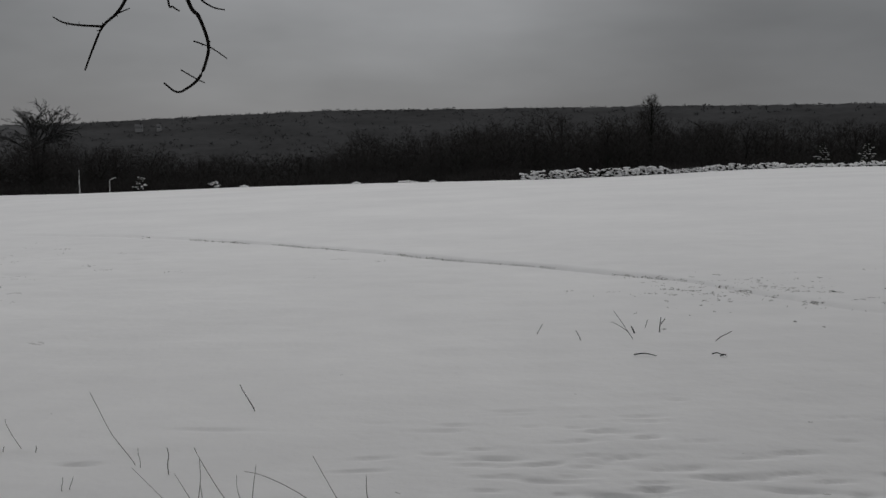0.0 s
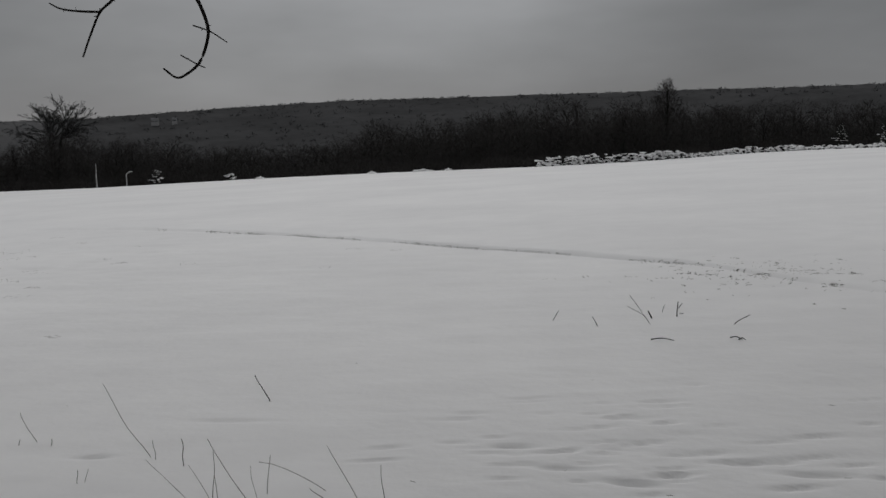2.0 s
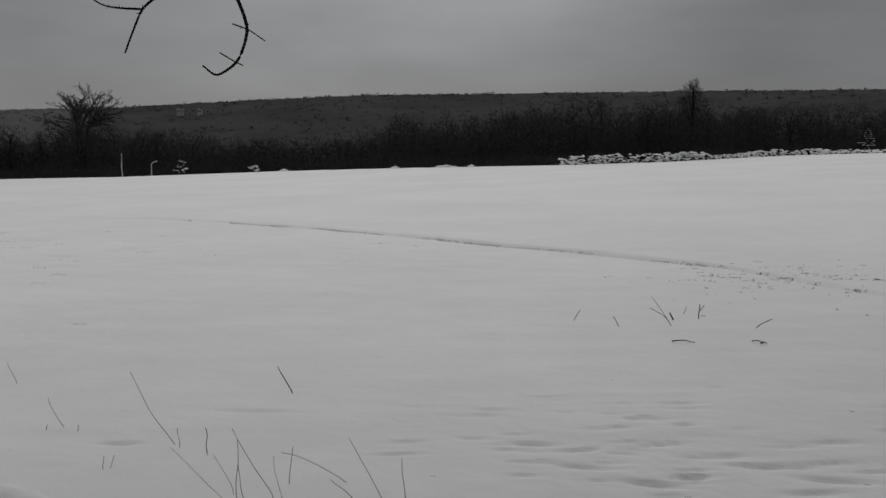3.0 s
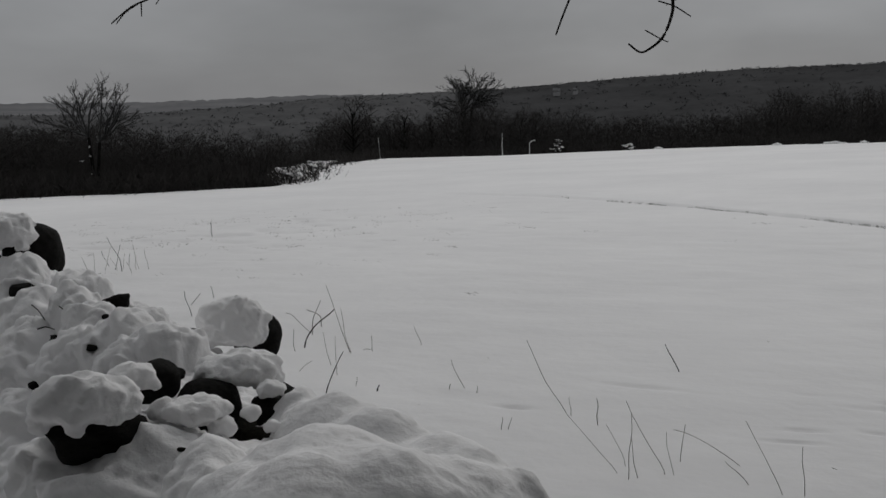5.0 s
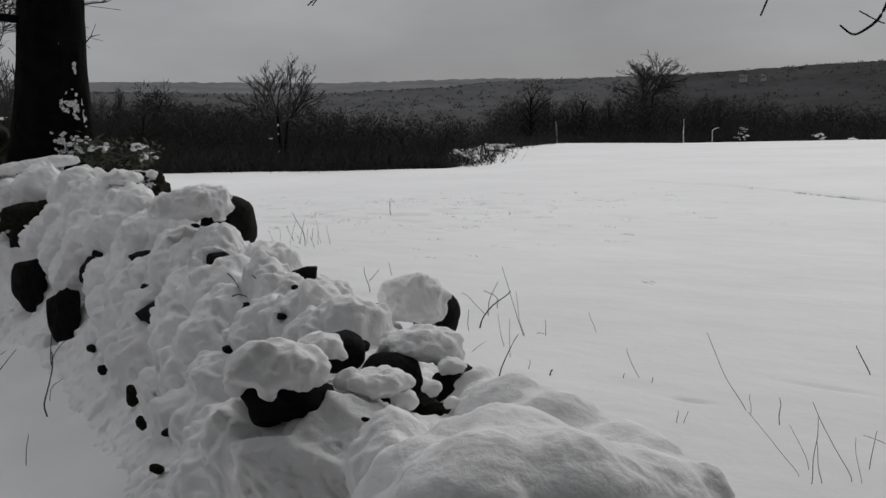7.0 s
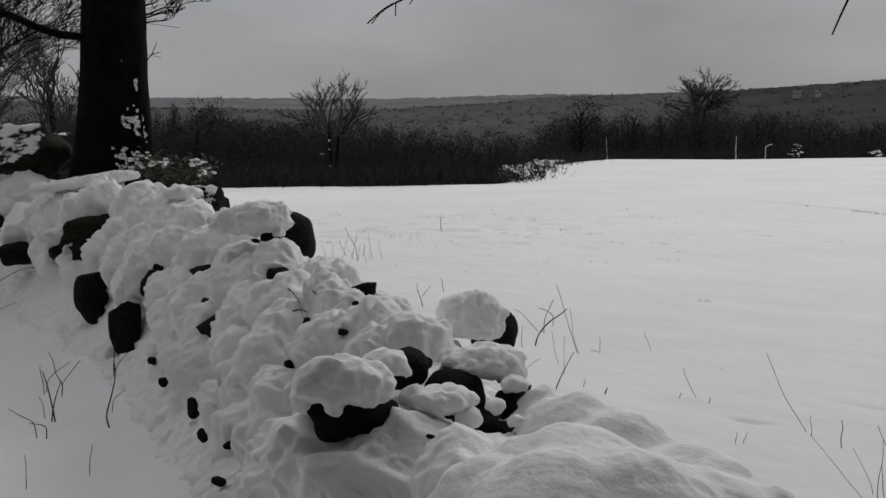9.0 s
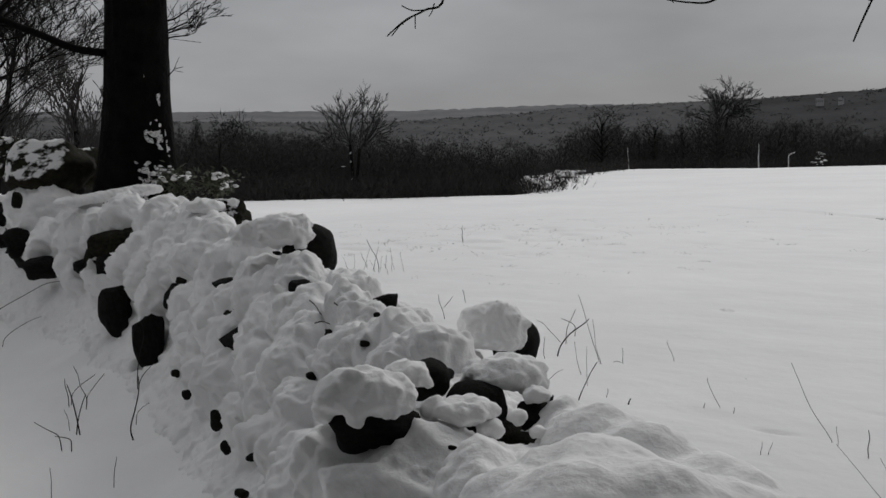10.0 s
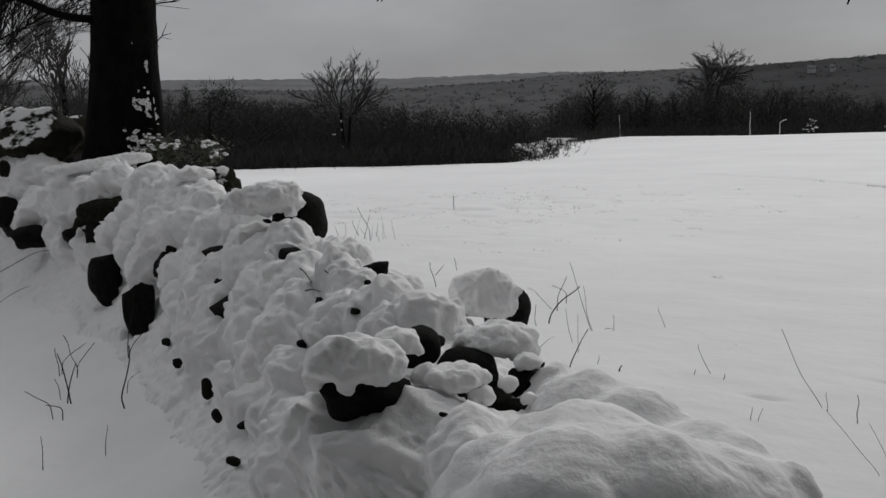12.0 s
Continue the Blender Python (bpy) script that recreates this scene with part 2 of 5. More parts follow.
def ground_z(x, y):
    """The snow's height with drifts and the bank along the wall."""
    x, y = np.asarray(x, float), np.asarray(y, float)
    r = np.hypot(x, y)
    z = field_z(x, y)
    near = np.clip(1.2 - r / 90, 0, 1)
    z = z + near * (0.05 * (fbm(x * 0.35, y * 0.6, 3, 3) - 0.44) + 0.022 * (fbm(x * 1.3, y * 3.0, 7, 3) - 0.44))
    u, v = wall_uv(x, y)
    d = np.clip(np.abs(v) - 0.5, 0, None)
    z = z + np.where(v < 0, 0.24, 0.13) * np.exp(-((d / 0.4) ** 2)) * (0.6 + 0.8 * fbm(x * 2, y * 2, 9, 2))
    return z


def gz(x, y):
    return float(ground_z(np.array([x]), np.array([y]))[0])


def mesh_of(name, verts, faces, mats, smooth=True):
    me = bpy.data.meshes.new(name)
    me.from_pydata(verts, [], faces)
    for m in mats:
        me.materials.append(m)
    if smooth:
        me.polygons.foreach_set("use_smooth", [True] * len(me.polygons))
    me.update()
    return me


# wind scoops and footprints in the snow: x, y, length, width, depth, turn
SCOOPS = [
    (-0.37, 5.31, 0.10, 0.022, 0.022, 8), (0.04, 5.93, 0.08, 0.022, 0.022, 0), (0.27, 5.30, 0.11, 0.026, 0.030, -5), (0.47, 4.94, 0.14, 0.030, 0.030, -8),
    (0.76, 4.72, 0.13, 0.030, 0.035, -15), (-0.05, 5.38, 0.08, 0.022, 0.025, 0), (1.36, 4.99, 0.12, 0.026, 0.030, 10), (1.60, 4.80, 0.16, 0.034, 0.035, -12),
    (1.42, 6.49, 0.06, 0.022, 0.025, 0), (-1.30, 5.85, 0.24, 0.030, 0.020, -4), (1.17, 6.10, 0.10, 0.026, 0.022, 0), (1.88, 4.73, 0.06, 0.022, 0.030, 0),
    (-1.85, 5.24, 0.09, 0.026, 0.035, 4),
]


def build_ground():
    az = np.concatenate([np.arange(-180, -28, 2.0), np.arange(-28, 65, 0.24), np.arange(65, 180, 2.0)])
    r = [0.25]
    while r[-1] < 4700:
        q = r[-1]
        r.append(q * (1.02 if q < 2.8 else 1.005 if 4.2 < q < 6.9 else 1.006 if q < 21 else 1.013 if q < 105 else 1.028 if q < 650 or q > 1450 else 1.011))
    r = np.array(r)
    A, R = np.meshgrid(np.radians(az), r)
    X, Y = -np.sin(A) * R, np.cos(A) * R
    Z = ground_z(X, Y)
    near = np.clip(1.6 - R / 10, 0, 1)
    for sx, sy, ln, wd, dp, turn in SCOOPS:
        c, s = math.cos(radians(turn)), math.sin(radians(turn))
        du, dv = ((X - sx) * c + (Y - sy) * s) / ln, (-(X - sx) * s + (Y - sy) * c) / wd
        Z -= 0.8 * dp * np.exp(-(du**2) - dv**2 * np.where(dv > 0, 2.2, 0.7))
    rng = random.Random(17)
    for _ in range(60):
        sx, sy = rng.gauss(0.95, 0.75), rng.gauss(5.25, 0.6)
        ln, wd, dp = rng.uniform(0.04, 0.13), rng.uniform(0.010, 0.018), rng.uniform(0.012, 0.026)
        near_by = (np.abs(X - sx) < 0.5) & (np.abs(Y - sy) < 0.25)
        du, dv = (X[near_by] - sx) / ln, (Y[near_by] - sy - 0.1 * (X[near_by] - sx)) / wd
        Z[near_by] -= dp * np.exp(-(du**2) - dv**2 * np.where(dv > 0, 1.6, 0.6))
    # ripples blown up in the foreground
    patch = np.exp(-(((X - 0.9) / 1.3) ** 2) - ((Y - 5.2) / 0.9) ** 2)
    Z -= patch * 0.04 * np.clip(fbm(X * 2.6, Y * 9, 21, 3) - 0.5, 0, 1)
    # a trodden track across the field
    tx = np.array([-24.0, -16.9, -12.7, -7.2, -3.42, -0.64, 1.59, 2.80, 3.41, 3.97, 6.0])
    ty = np.array([27.6, 27.4, 26.5, 23.3, 19.8, 16.5, 14.0, 12.48, 10.9, 9.9, 8.0])
    d = Y - np.interp(X, tx, ty)
    wob = 0.5 + 0.9 * vnoise(X * 2.2, Y * 0, 5)
    on = np.clip((X + 14) / 8, 0.2, 1) * np.clip((4.6 - X) / 2, 0, 1)
    Z -= on * wob * 0.11 * np.exp(-((d / 0.12) ** 2)) - on * 0.02 * np.exp(-(((d - 0.35) / 0.2) ** 2))
    # trampled patch and footprints beside it
    tram = np.exp(-(((X - 3.3) / 0.9) ** 2) - ((Y - 11.5) / 1.2) ** 2)
    Z -= tram * 0.16 * np.clip(fbm(X * 2.6, Y * 2.6, 31, 2) - 0.42, 0, 1)
    tram = np.exp(-(((X + 10.5) / 4.5) ** 2) - ((Y - 15.5) / 4.5) ** 2)
    Z -= tram * 0.3 * np.clip(fbm(X * 1.5, Y * 2.1, 33, 3) - 0.5, 0, 1)
    # tree tops roughen the wooded hills
    wood = np.clip((R - 400) / 300, 0, 1)
    Z += wood * R * 0.0012 * (1.5 * vnoise(A * 240, R * 0.05, 41) + 0.5 * vnoise(A * 60, R * 0.02, 43) - 1.0)
    n, m = X.shape
    verts = np.stack([X, Y, Z], -1).reshape(-1, 3)
    i, j = np.meshgrid(np.arange(n - 1), np.arange(m), indexing="ij")
    k = (j + 1) % m
    faces = np.stack([i * m + k, (i + 1) * m + k, (i + 1) * m + j, i * m + j], -1)[:, :, ::-1].reshape(-1, 4)
    me = bpy.data.meshes.new("ground")
    me.from_pydata(verts.tolist() + [(0, 0, float(Z[0].mean()))], [], faces.tolist() + [(b, (b + 1) % m, n * m) for b in range(m)][::1])
    for mt in (FIELD_SNOW, WOODS_FLOOR, HILL, FAR_HILL, HAZED_HILL):
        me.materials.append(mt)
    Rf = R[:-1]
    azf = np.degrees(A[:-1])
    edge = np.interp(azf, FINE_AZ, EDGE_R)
    # ridges left of 22.5 degrees and beyond 2300 m take the hazed colours
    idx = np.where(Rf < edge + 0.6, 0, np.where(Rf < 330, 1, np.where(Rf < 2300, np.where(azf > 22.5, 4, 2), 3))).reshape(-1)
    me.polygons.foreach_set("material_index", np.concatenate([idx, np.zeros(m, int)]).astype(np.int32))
    me.polygons.foreach_set("use_smooth", [True] * len(me.polygons))
    me.update()
    return tagged(new("ground", me), "snow-covered field falling gently towards dark wooded hills", "snow field", kind="structure")


build_ground()


# ---- parts ----
def part(name, me, parent=None, label=""):
    ob = new(name, me)
    ob.parent = parent
    return tagged(ob, label)


def thing(name, x, y, z, label, category, group=""):
    e = new(name)
    e.empty_display_size = 0.1
    e.location = (x, y, z)
    return tagged(e, label, category, group)


def tube(verts, faces, pts, r0, r1, sides=5, power=1.0):
    """Adds a tapered tube through pts to verts and faces."""
    pts = [Vector(p) for p in pts]
    base, n = len(verts), len(pts)
    for i, p in enumerate(pts):
        d = (pts[min(i + 1, n - 1)] - pts[max(i - 1, 0)]).normalized()
        a = d.cross(Vector((0.31, 0.22, 0.93)) if abs(d.z) < 0.9 else Vector((1, 0.1, 0))).normalized()
        b = d.cross(a)
        rad = r0 + (r1 - r0) * (i / max(n - 1, 1)) ** power
        for k in range(sides):
            w = 2 * math.pi * k / sides
            verts.append(tuple(p + (a * math.cos(w) + b * math.sin(w)) * rad))
    for i in range(n - 1):
        for k in range(sides):
            q = (k + 1) % sides
            faces.append((base + i * sides + k, base + i * sides + q, base + (i + 1) * sides + q, base + (i + 1) * sides + k))
    faces.append(tuple(base + (n - 1) * sides + k for k in range(sides)))
    faces.append(tuple(base + k for k in range(sides))[::-1])


def smooth_line(pts, steps=4):
    """Catmull-Rom through pts."""
    p = [Vector(q) for q in pts]
    p = [p[0] * 2 - p[1], *p, p[-1] * 2 - p[-2]]
    out = []
    for i in range(1, len(p) - 2):
        for k in range(steps):
            t = k / steps
            out.append(0.5 * (2 * p[i] + (p[i + 1] - p[i - 1]) * t + (2 * p[i - 1] - 5 * p[i] + 4 * p[i + 1] - p[i + 2]) * t * t + (3 * p[i] - p[i - 1] - 3 * p[i + 1] + p[i + 2]) * t**3))
    return out + [p[-2]]


def grow(rng, verts, faces, start, way, length, radius, depth, spread=0.6, up=0.15, kids=(2, 3), sides=3, least=0.006, shrink=0.72, segs=3):
    """A limb with its side shoots, down to twigs."""
    pts, p, d = [start], Vector(start), Vector(way).normalized()
    segs = 1 if depth < 2 and segs < 3 else segs
    for _ in range(segs):
        d = (d + Vector((rng.gauss(0, 0.16), rng.gauss(0, 0.16), rng.gauss(0, 0.12) + up * 0.35))).normalized()
        p = p + d * (length / segs)
        pts.append(p.copy())
    tip = max(least, radius * 0.6)
    tube(verts, faces, pts, radius, tip, sides if depth < 3 else sides + 2)
    if depth <= 0:
        return
    for _ in range(rng.randint(*kids) + 1):
        k = rng.uniform(0.35, 1.0)
        at = Vector(pts[0]).lerp(pts[-1], k) if segs < 2 else Vector(pts[min(segs - 1, int(k * segs))]).lerp(pts[min(segs, int(k * segs) + 1)], k * segs % 1)
        side = Vector((rng.gauss(0, 1), rng.gauss(0, 1), rng.gauss(0, 0.7) + up)).normalized()
        nd = (d * (1 - spread * 0.5) + side * spread).normalized()
        grow(rng, verts, faces, at, nd, length * shrink * rng.uniform(0.75, 1.15), max(least, tip * 0.72), depth - 1, spread, up, kids, sides, least, shrink, segs)


def bare_tree(seed, height, depth, fork=0.35, spread=0.62, up=0.2, trunk_r=0.025, least=0.004, kids=(2, 3), sides=3, segs=3, vase=False):
    """Trunk and crown meshes of a bare tree of that height, standing at the origin."""
    rng = random.Random(seed)
    tv, tf, cv, cf = [], [], [], []
    pts, p, d = [Vector((0, 0, -0.3))], Vector((0, 0, 0)), Vector((0, 0, 1))
    n = 6
    for i in range(n):
        d = (d + Vector((rng.gauss(0, 0.05), rng.gauss(0, 0.05), 0.1))).normalized()
        p = p + d * height * (0.5 if vase else 0.66) / n
        pts.append(p.copy())
    tube(tv, tf, pts, height * trunk_r, height * trunk_r * 0.35, 7)
    for i in range(8 if vase else 9):
        k = fork + (0.2 if vase else 1 - fork) * (i / 8) ** 0.9
        f = k * (len(pts) - 1)
        a = min(int(f), len(pts) - 2)
        at = pts[a].lerp(pts[a + 1], f - a)
        w = i * 2.4 + rng.uniform(-0.4, 0.4)
        if vase:
            way, ln = Vector((math.cos(w), math.sin(w), 0.55 + 0.2 * i)), height * rng.uniform(0.2, 0.26)
        else:
            way, ln = Vector((math.cos(w), math.sin(w), 0.55 + 0.9 * k)), height * rng.uniform(0.17, 0.24) * (1.25 - 0.4 * k)
        grow(rng, cv, cf, at, way, ln, height * trunk_r * 0.36, depth, spread, up, kids, sides, least, 0.72, segs)
    return (tv, tf), (cv, cf)

# ---- the stone wall ----
# cushions of snow on the wall: x, y, z, half width, half height; at its near end
LUMPS_NEAR = [
    (-2.57, 2.88, 0.81, 0.085, 0.037),
    (-2.31, 2.77, 0.83, 0.083, 0.038),
    (-2.08, 2.64, 0.83, 0.070, 0.042),
    (-2.02, 2.70, 0.82, 0.049, 0.035),
    (-2.39, 2.74, 0.79, 0.076, 0.034),
    (-2.52, 2.73, 0.74, 0.082, 0.055),
    (-2.18, 2.57, 0.79, 0.074, 0.032),
    (-2.53, 2.66, 0.69, 0.062, 0.043),
    (-2.59, 2.55, 0.56, 0.089, 0.066),
    (-2.56, 2.47, 0.46, 0.092, 0.053),
    (-2.33, 2.32, 0.49, 0.079, 0.042),
    (-2.29, 2.26, 0.43, 0.147, 0.066),
    (-1.86, 2.06, 0.59, 0.118, 0.050),
    (-1.72, 2.07, 0.69, 0.078, 0.031),
    (-1.62, 2.06, 0.74, 0.049, 0.025),
    (-1.61, 1.97, 0.66, 0.080, 0.040),
    (-1.43, 1.95, 0.77, 0.061, 0.030),
    (-1.40, 1.89, 0.74, 0.074, 0.034),
    (-1.75, 1.92, 0.68, 0.099, 0.027),
    (-1.69, 1.98, 0.72, 0.077, 0.025),
    (-1.87, 1.94, 0.69, 0.066, 0.028),
    (-1.64, 2.04, 0.75, 0.055, 0.022),
]
# on the middle of the wall
LUMPS_MID = [
    (-3.46, 3.42, 0.83, 0.108, 0.062),
    (-3.81, 3.49, 0.77, 0.115, 0.044),
    (-3.60, 3.34, 0.73, 0.125, 0.065),
    (-3.33, 3.25, 0.78, 0.064, 0.049),
    (-3.86, 3.37, 0.65, 0.088, 0.049),
    (-3.12, 3.08, 0.73, 0.128, 0.046),
    (-3.40, 3.15, 0.66, 0.123, 0.044),
    (-2.79, 3.03, 0.82, 0.078, 0.052),
    (-3.09, 3.40, 0.81, 0.121, 0.044),
    (-2.59, 3.20, 0.75, 0.098, 0.035),
    (-2.94, 2.90, 0.67, 0.109, 0.053),
    (-3.37, 3.08, 0.60, 0.117, 0.049),
    (-3.75, 3.22, 0.50, 0.111, 0.061),
    (-2.89, 2.79, 0.60, 0.090, 0.060),
    (-3.26, 2.96, 0.51, 0.099, 0.052),
    (-3.64, 3.10, 0.37, 0.108, 0.065),
    (-3.97, 3.24, 0.30, 0.070, 0.050),
    (-3.00, 2.78, 0.48, 0.092, 0.057),
    (-3.16, 2.81, 0.36, 0.069, 0.055),
    (-3.63, 3.02, 0.26, 0.067, 0.036),
    (-2.85, 2.60, 0.37, 0.075, 0.050),
]
# further along
LUMPS_UPPER = [
    (-5.22, 4.26, 0.89, 0.169, 0.086),
    (-5.21, 4.16, 0.82, 0.196, 0.089),
    (-4.77, 4.02, 0.85, 0.150, 0.073),
    (-5.09, 4.01, 0.72, 0.122, 0.069),
    (-5.48, 4.07, 0.57, 0.129, 0.074),
    (-5.02, 3.88, 0.61, 0.129, 0.068),
    (-5.02, 3.82, 0.48, 0.115, 0.085),
    (-4.56, 3.64, 0.50, 0.104, 0.063),
    (-4.71, 3.85, 0.71, 0.124, 0.091),
    (-4.31, 3.63, 0.68, 0.084, 0.060),
    (-4.19, 3.68, 0.78, 0.133, 0.095),
    (-4.02, 3.69, 0.84, 0.139, 0.081),
    (-4.19, 3.51, 0.61, 0.097, 0.059),
    (-4.00, 3.37, 0.55, 0.126, 0.056),
    (-4.34, 3.48, 0.42, 0.084, 0.060),
    (-4.07, 3.33, 0.38, 0.094, 0.057),
    (-4.22, 3.35, 0.30, 0.053, 0.041),
]
# towards the old tree
LUMPS_FAR = [
    (-7.94, 4.88, 0.81, 0.302, 0.131),
    (-6.98, 4.65, 0.78, 0.145, 0.059),
    (-7.26, 4.64, 0.71, 0.047, 0.033),
    (-7.84, 4.71, 0.63, 0.179, 0.084),
    (-6.37, 4.56, 0.81, 0.152, 0.126),
    (-5.71, 4.40, 0.85, 0.181, 0.116),
    (-7.36, 4.56, 0.48, 0.215, 0.126),
    (-6.96, 4.55, 0.65, 0.225, 0.090),
    (-6.65, 4.41, 0.52, 0.095, 0.061),
    (-6.90, 4.41, 0.41, 0.076, 0.080),
    (-6.75, 4.36, 0.33, 0.088, 0.039),
    (-6.57, 4.51, 0.71, 0.108, 0.129),
    (-5.56, 4.20, 0.70, 0.142, 0.075),
    (-5.76, 4.19, 0.61, 0.115, 0.061),
    (-5.95, 4.21, 0.51, 0.099, 0.055),
    (-6.30, 4.29, 0.41, 0.116, 0.058),
    (-5.54, 4.04, 0.48, 0.111, 0.052),
]
# smooth drifts over the near end
DRIFT = [
    (-1.21, 1.81, 0.81, 0.068, 0.029),
    (-1.20, 1.90, 0.85, 0.042, 0.013),
    (-1.46, 2.42, 0.78, 0.050, 0.027),
    (-1.31, 2.34, 0.78, 0.087, 0.047),
    (-1.14, 2.25, 0.80, 0.079, 0.037),
    (-1.08, 1.93, 0.86, 0.103, 0.025),
    (-1.04, 1.76, 0.86, 0.095, 0.036),
    (-0.92, 1.85, 0.86, 0.085, 0.040),
    (-0.94, 2.16, 0.80, 0.071, 0.029),
    (-0.85, 2.13, 0.80, 0.048, 0.031),
    (-0.86, 1.97, 0.81, 0.101, 0.034),
    (-0.74, 2.10, 0.79, 0.035, 0.023),
]
# rounded boulders that show where the snow has fallen away: x, y, z, half sizes, turn
STONES_ROUND = [
    (-3.63, 3.68, 0.85, 0.149, 0.142, 0.160, 45),
    (-1.78, 1.97, 0.75, 0.048, 0.045, 0.050, 42),
    (-1.81, 2.28, 0.82, 0.077, 0.073, 0.061, 38),
    (-1.69, 2.35, 0.75, 0.092, 0.087, 0.077, 35),
    (-2.40, 3.64, 0.59, 0.103, 0.098, 0.113, 33),
]
# angular stones in the cleft and under the largest cap
STONES_NEAR = [
    (-1.76, 2.01, 0.78, 0.132, 0.112, 0.068, 41),
    (-1.53, 2.40, 0.74, 0.060, 0.051, 0.042, 32),
    (-1.50, 2.29, 0.71, 0.044, 0.037, 0.023, 32),
    (-1.58, 2.23, 0.71, 0.058, 0.049, 0.023, 35),
    (-3.27, 3.27, 0.77, 0.059, 0.050, 0.044, 45),
    (-2.69, 3.16, 0.80, 0.057, 0.049, 0.038, 40),
]
# on the near face of the wall; the first and fourth blacken hollows there
STONES_FACE = [
    (-6.26, 4.40, 0.59, 0.175, 0.140, 0.117, 55),
    (-7.14, 4.38, 0.36, 0.174, 0.139, 0.092, 59),
    (-7.67, 4.50, 0.49, 0.117, 0.093, 0.126, 60),
    (-7.26, 4.28, 0.87, 0.041, 0.033, 0.064, 60),
    (-6.60, 4.40, 0.41, 0.087, 0.069, 0.069, 57),
    (-5.64, 3.97, 0.27, 0.113, 0.090, 0.173, 55),
    (-4.85, 3.65, 0.25, 0.103, 0.082, 0.193, 54),
]
# small dark stones added to blacken the hollows between the cushions: x, y, z, half width, half height
STONES_GAPS = [
    (-4.68, 3.75, 0.59, 0.039, 0.032),
    (-4.01, 3.50, 0.68, 0.090, 0.037),
    (-3.69, 3.28, 0.63, 0.024, 0.024),
    (-3.35, 2.86, 0.27, 0.033, 0.045),
    (-3.08, 2.67, 0.26, 0.020, 0.031),
    (-3.90, 3.14, 0.22, 0.025, 0.022),
    (-2.75, 2.51, 0.34, 0.028, 0.014),
    (-4.18, 3.30, 0.24, 0.026, 0.023),
    (-2.47, 2.85, 0.82, 0.016, 0.014),
    (-2.84, 3.00, 0.78, 0.020, 0.009),
    (-2.36, 2.66, 0.77, 0.019, 0.011),
    (-2.55, 2.60, 0.64, 0.019, 0.017),
    (-3.03, 2.78, 0.44, 0.022, 0.013),
    (-3.51, 3.10, 0.51, 0.015, 0.018),
    (-2.65, 2.37, 0.27, 0.027, 0.017),
    (-2.42, 2.29, 0.33, 0.043, 0.009),
    (-1.30, 1.87, 0.79, 0.008, 0.006),
    (-1.52, 2.02, 0.76, 0.011, 0.005),
    (-3.76, 3.60, 0.85, 0.025, 0.011),
    (-1.80, 2.36, 0.82, 0.028, 0.015),
]
# snow on the stones
CAP_CLEFT = [
    (-1.75, 2.13, 0.87, 0.075, 0.063, 0.047, 39),
    (-1.59, 2.16, 0.80, 0.099, 0.084, 0.046, 36),
    (-1.52, 2.17, 0.77, 0.039, 0.033, 0.031, 34),
    (-1.65, 2.14, 0.80, 0.051, 0.043, 0.037, 37),
    (-1.67, 2.46, 0.82, 0.135, 0.114, 0.059, 33),
    (-1.53, 2.40, 0.80, 0.048, 0.041, 0.030, 32),
    (-1.51, 2.28, 0.77, 0.029, 0.024, 0.022, 33),
    (-1.43, 2.26, 0.75, 0.030, 0.025, 0.028, 31),
]
# heaps of snow on single stones; on the nearest
CAP_BIG = [
    (-1.74, 1.96, 0.86, 0.134, 0.114, 0.077, 42),
]
# on the rounded boulder
CAP_ROUND = [
    (-3.60, 3.49, 0.98, 0.155, 0.132, 0.096, 46),
    (-3.74, 3.45, 0.95, 0.135, 0.115, 0.081, 48),
    (-3.60, 3.60, 1.00, 0.070, 0.060, 0.043, 45),
]
# on the block at the field's side
CAP_BLOCK = [
    (-2.44, 3.52, 0.68, 0.151, 0.128, 0.115, 34),
    (-2.41, 3.47, 0.63, 0.132, 0.112, 0.050, 34),
]
# on the stone below the tree
CAP_MID = [
    (-5.01, 4.20, 0.96, 0.127, 0.108, 0.056, 50),
    (-4.94, 4.36, 0.98, 0.043, 0.036, 0.035, 49),
]
# by the tree
STONES_FAR = [
    (-7.92, 4.99, 1.02, 0.370, 0.300, 0.295, 58),
    (-8.36, 5.60, 1.02, 0.197, 0.158, 0.197, 57),
    (-4.99, 4.37, 0.90, 0.136, 0.115, 0.107, 49),
    (-8.70, 5.05, 1.09, 0.219, 0.175, 0.219, 60),
]
# the cleft between the near stones: middle, half sizes, turn
PIT = (-1.65, 2.36, 0.72, 0.17, 0.17, 0.12, 35)
# ends of a snowed-over slab lying on the wall by the tree
SLAB = (-6.915, 4.464, 0.852), (-6.58, 4.964, 0.943)


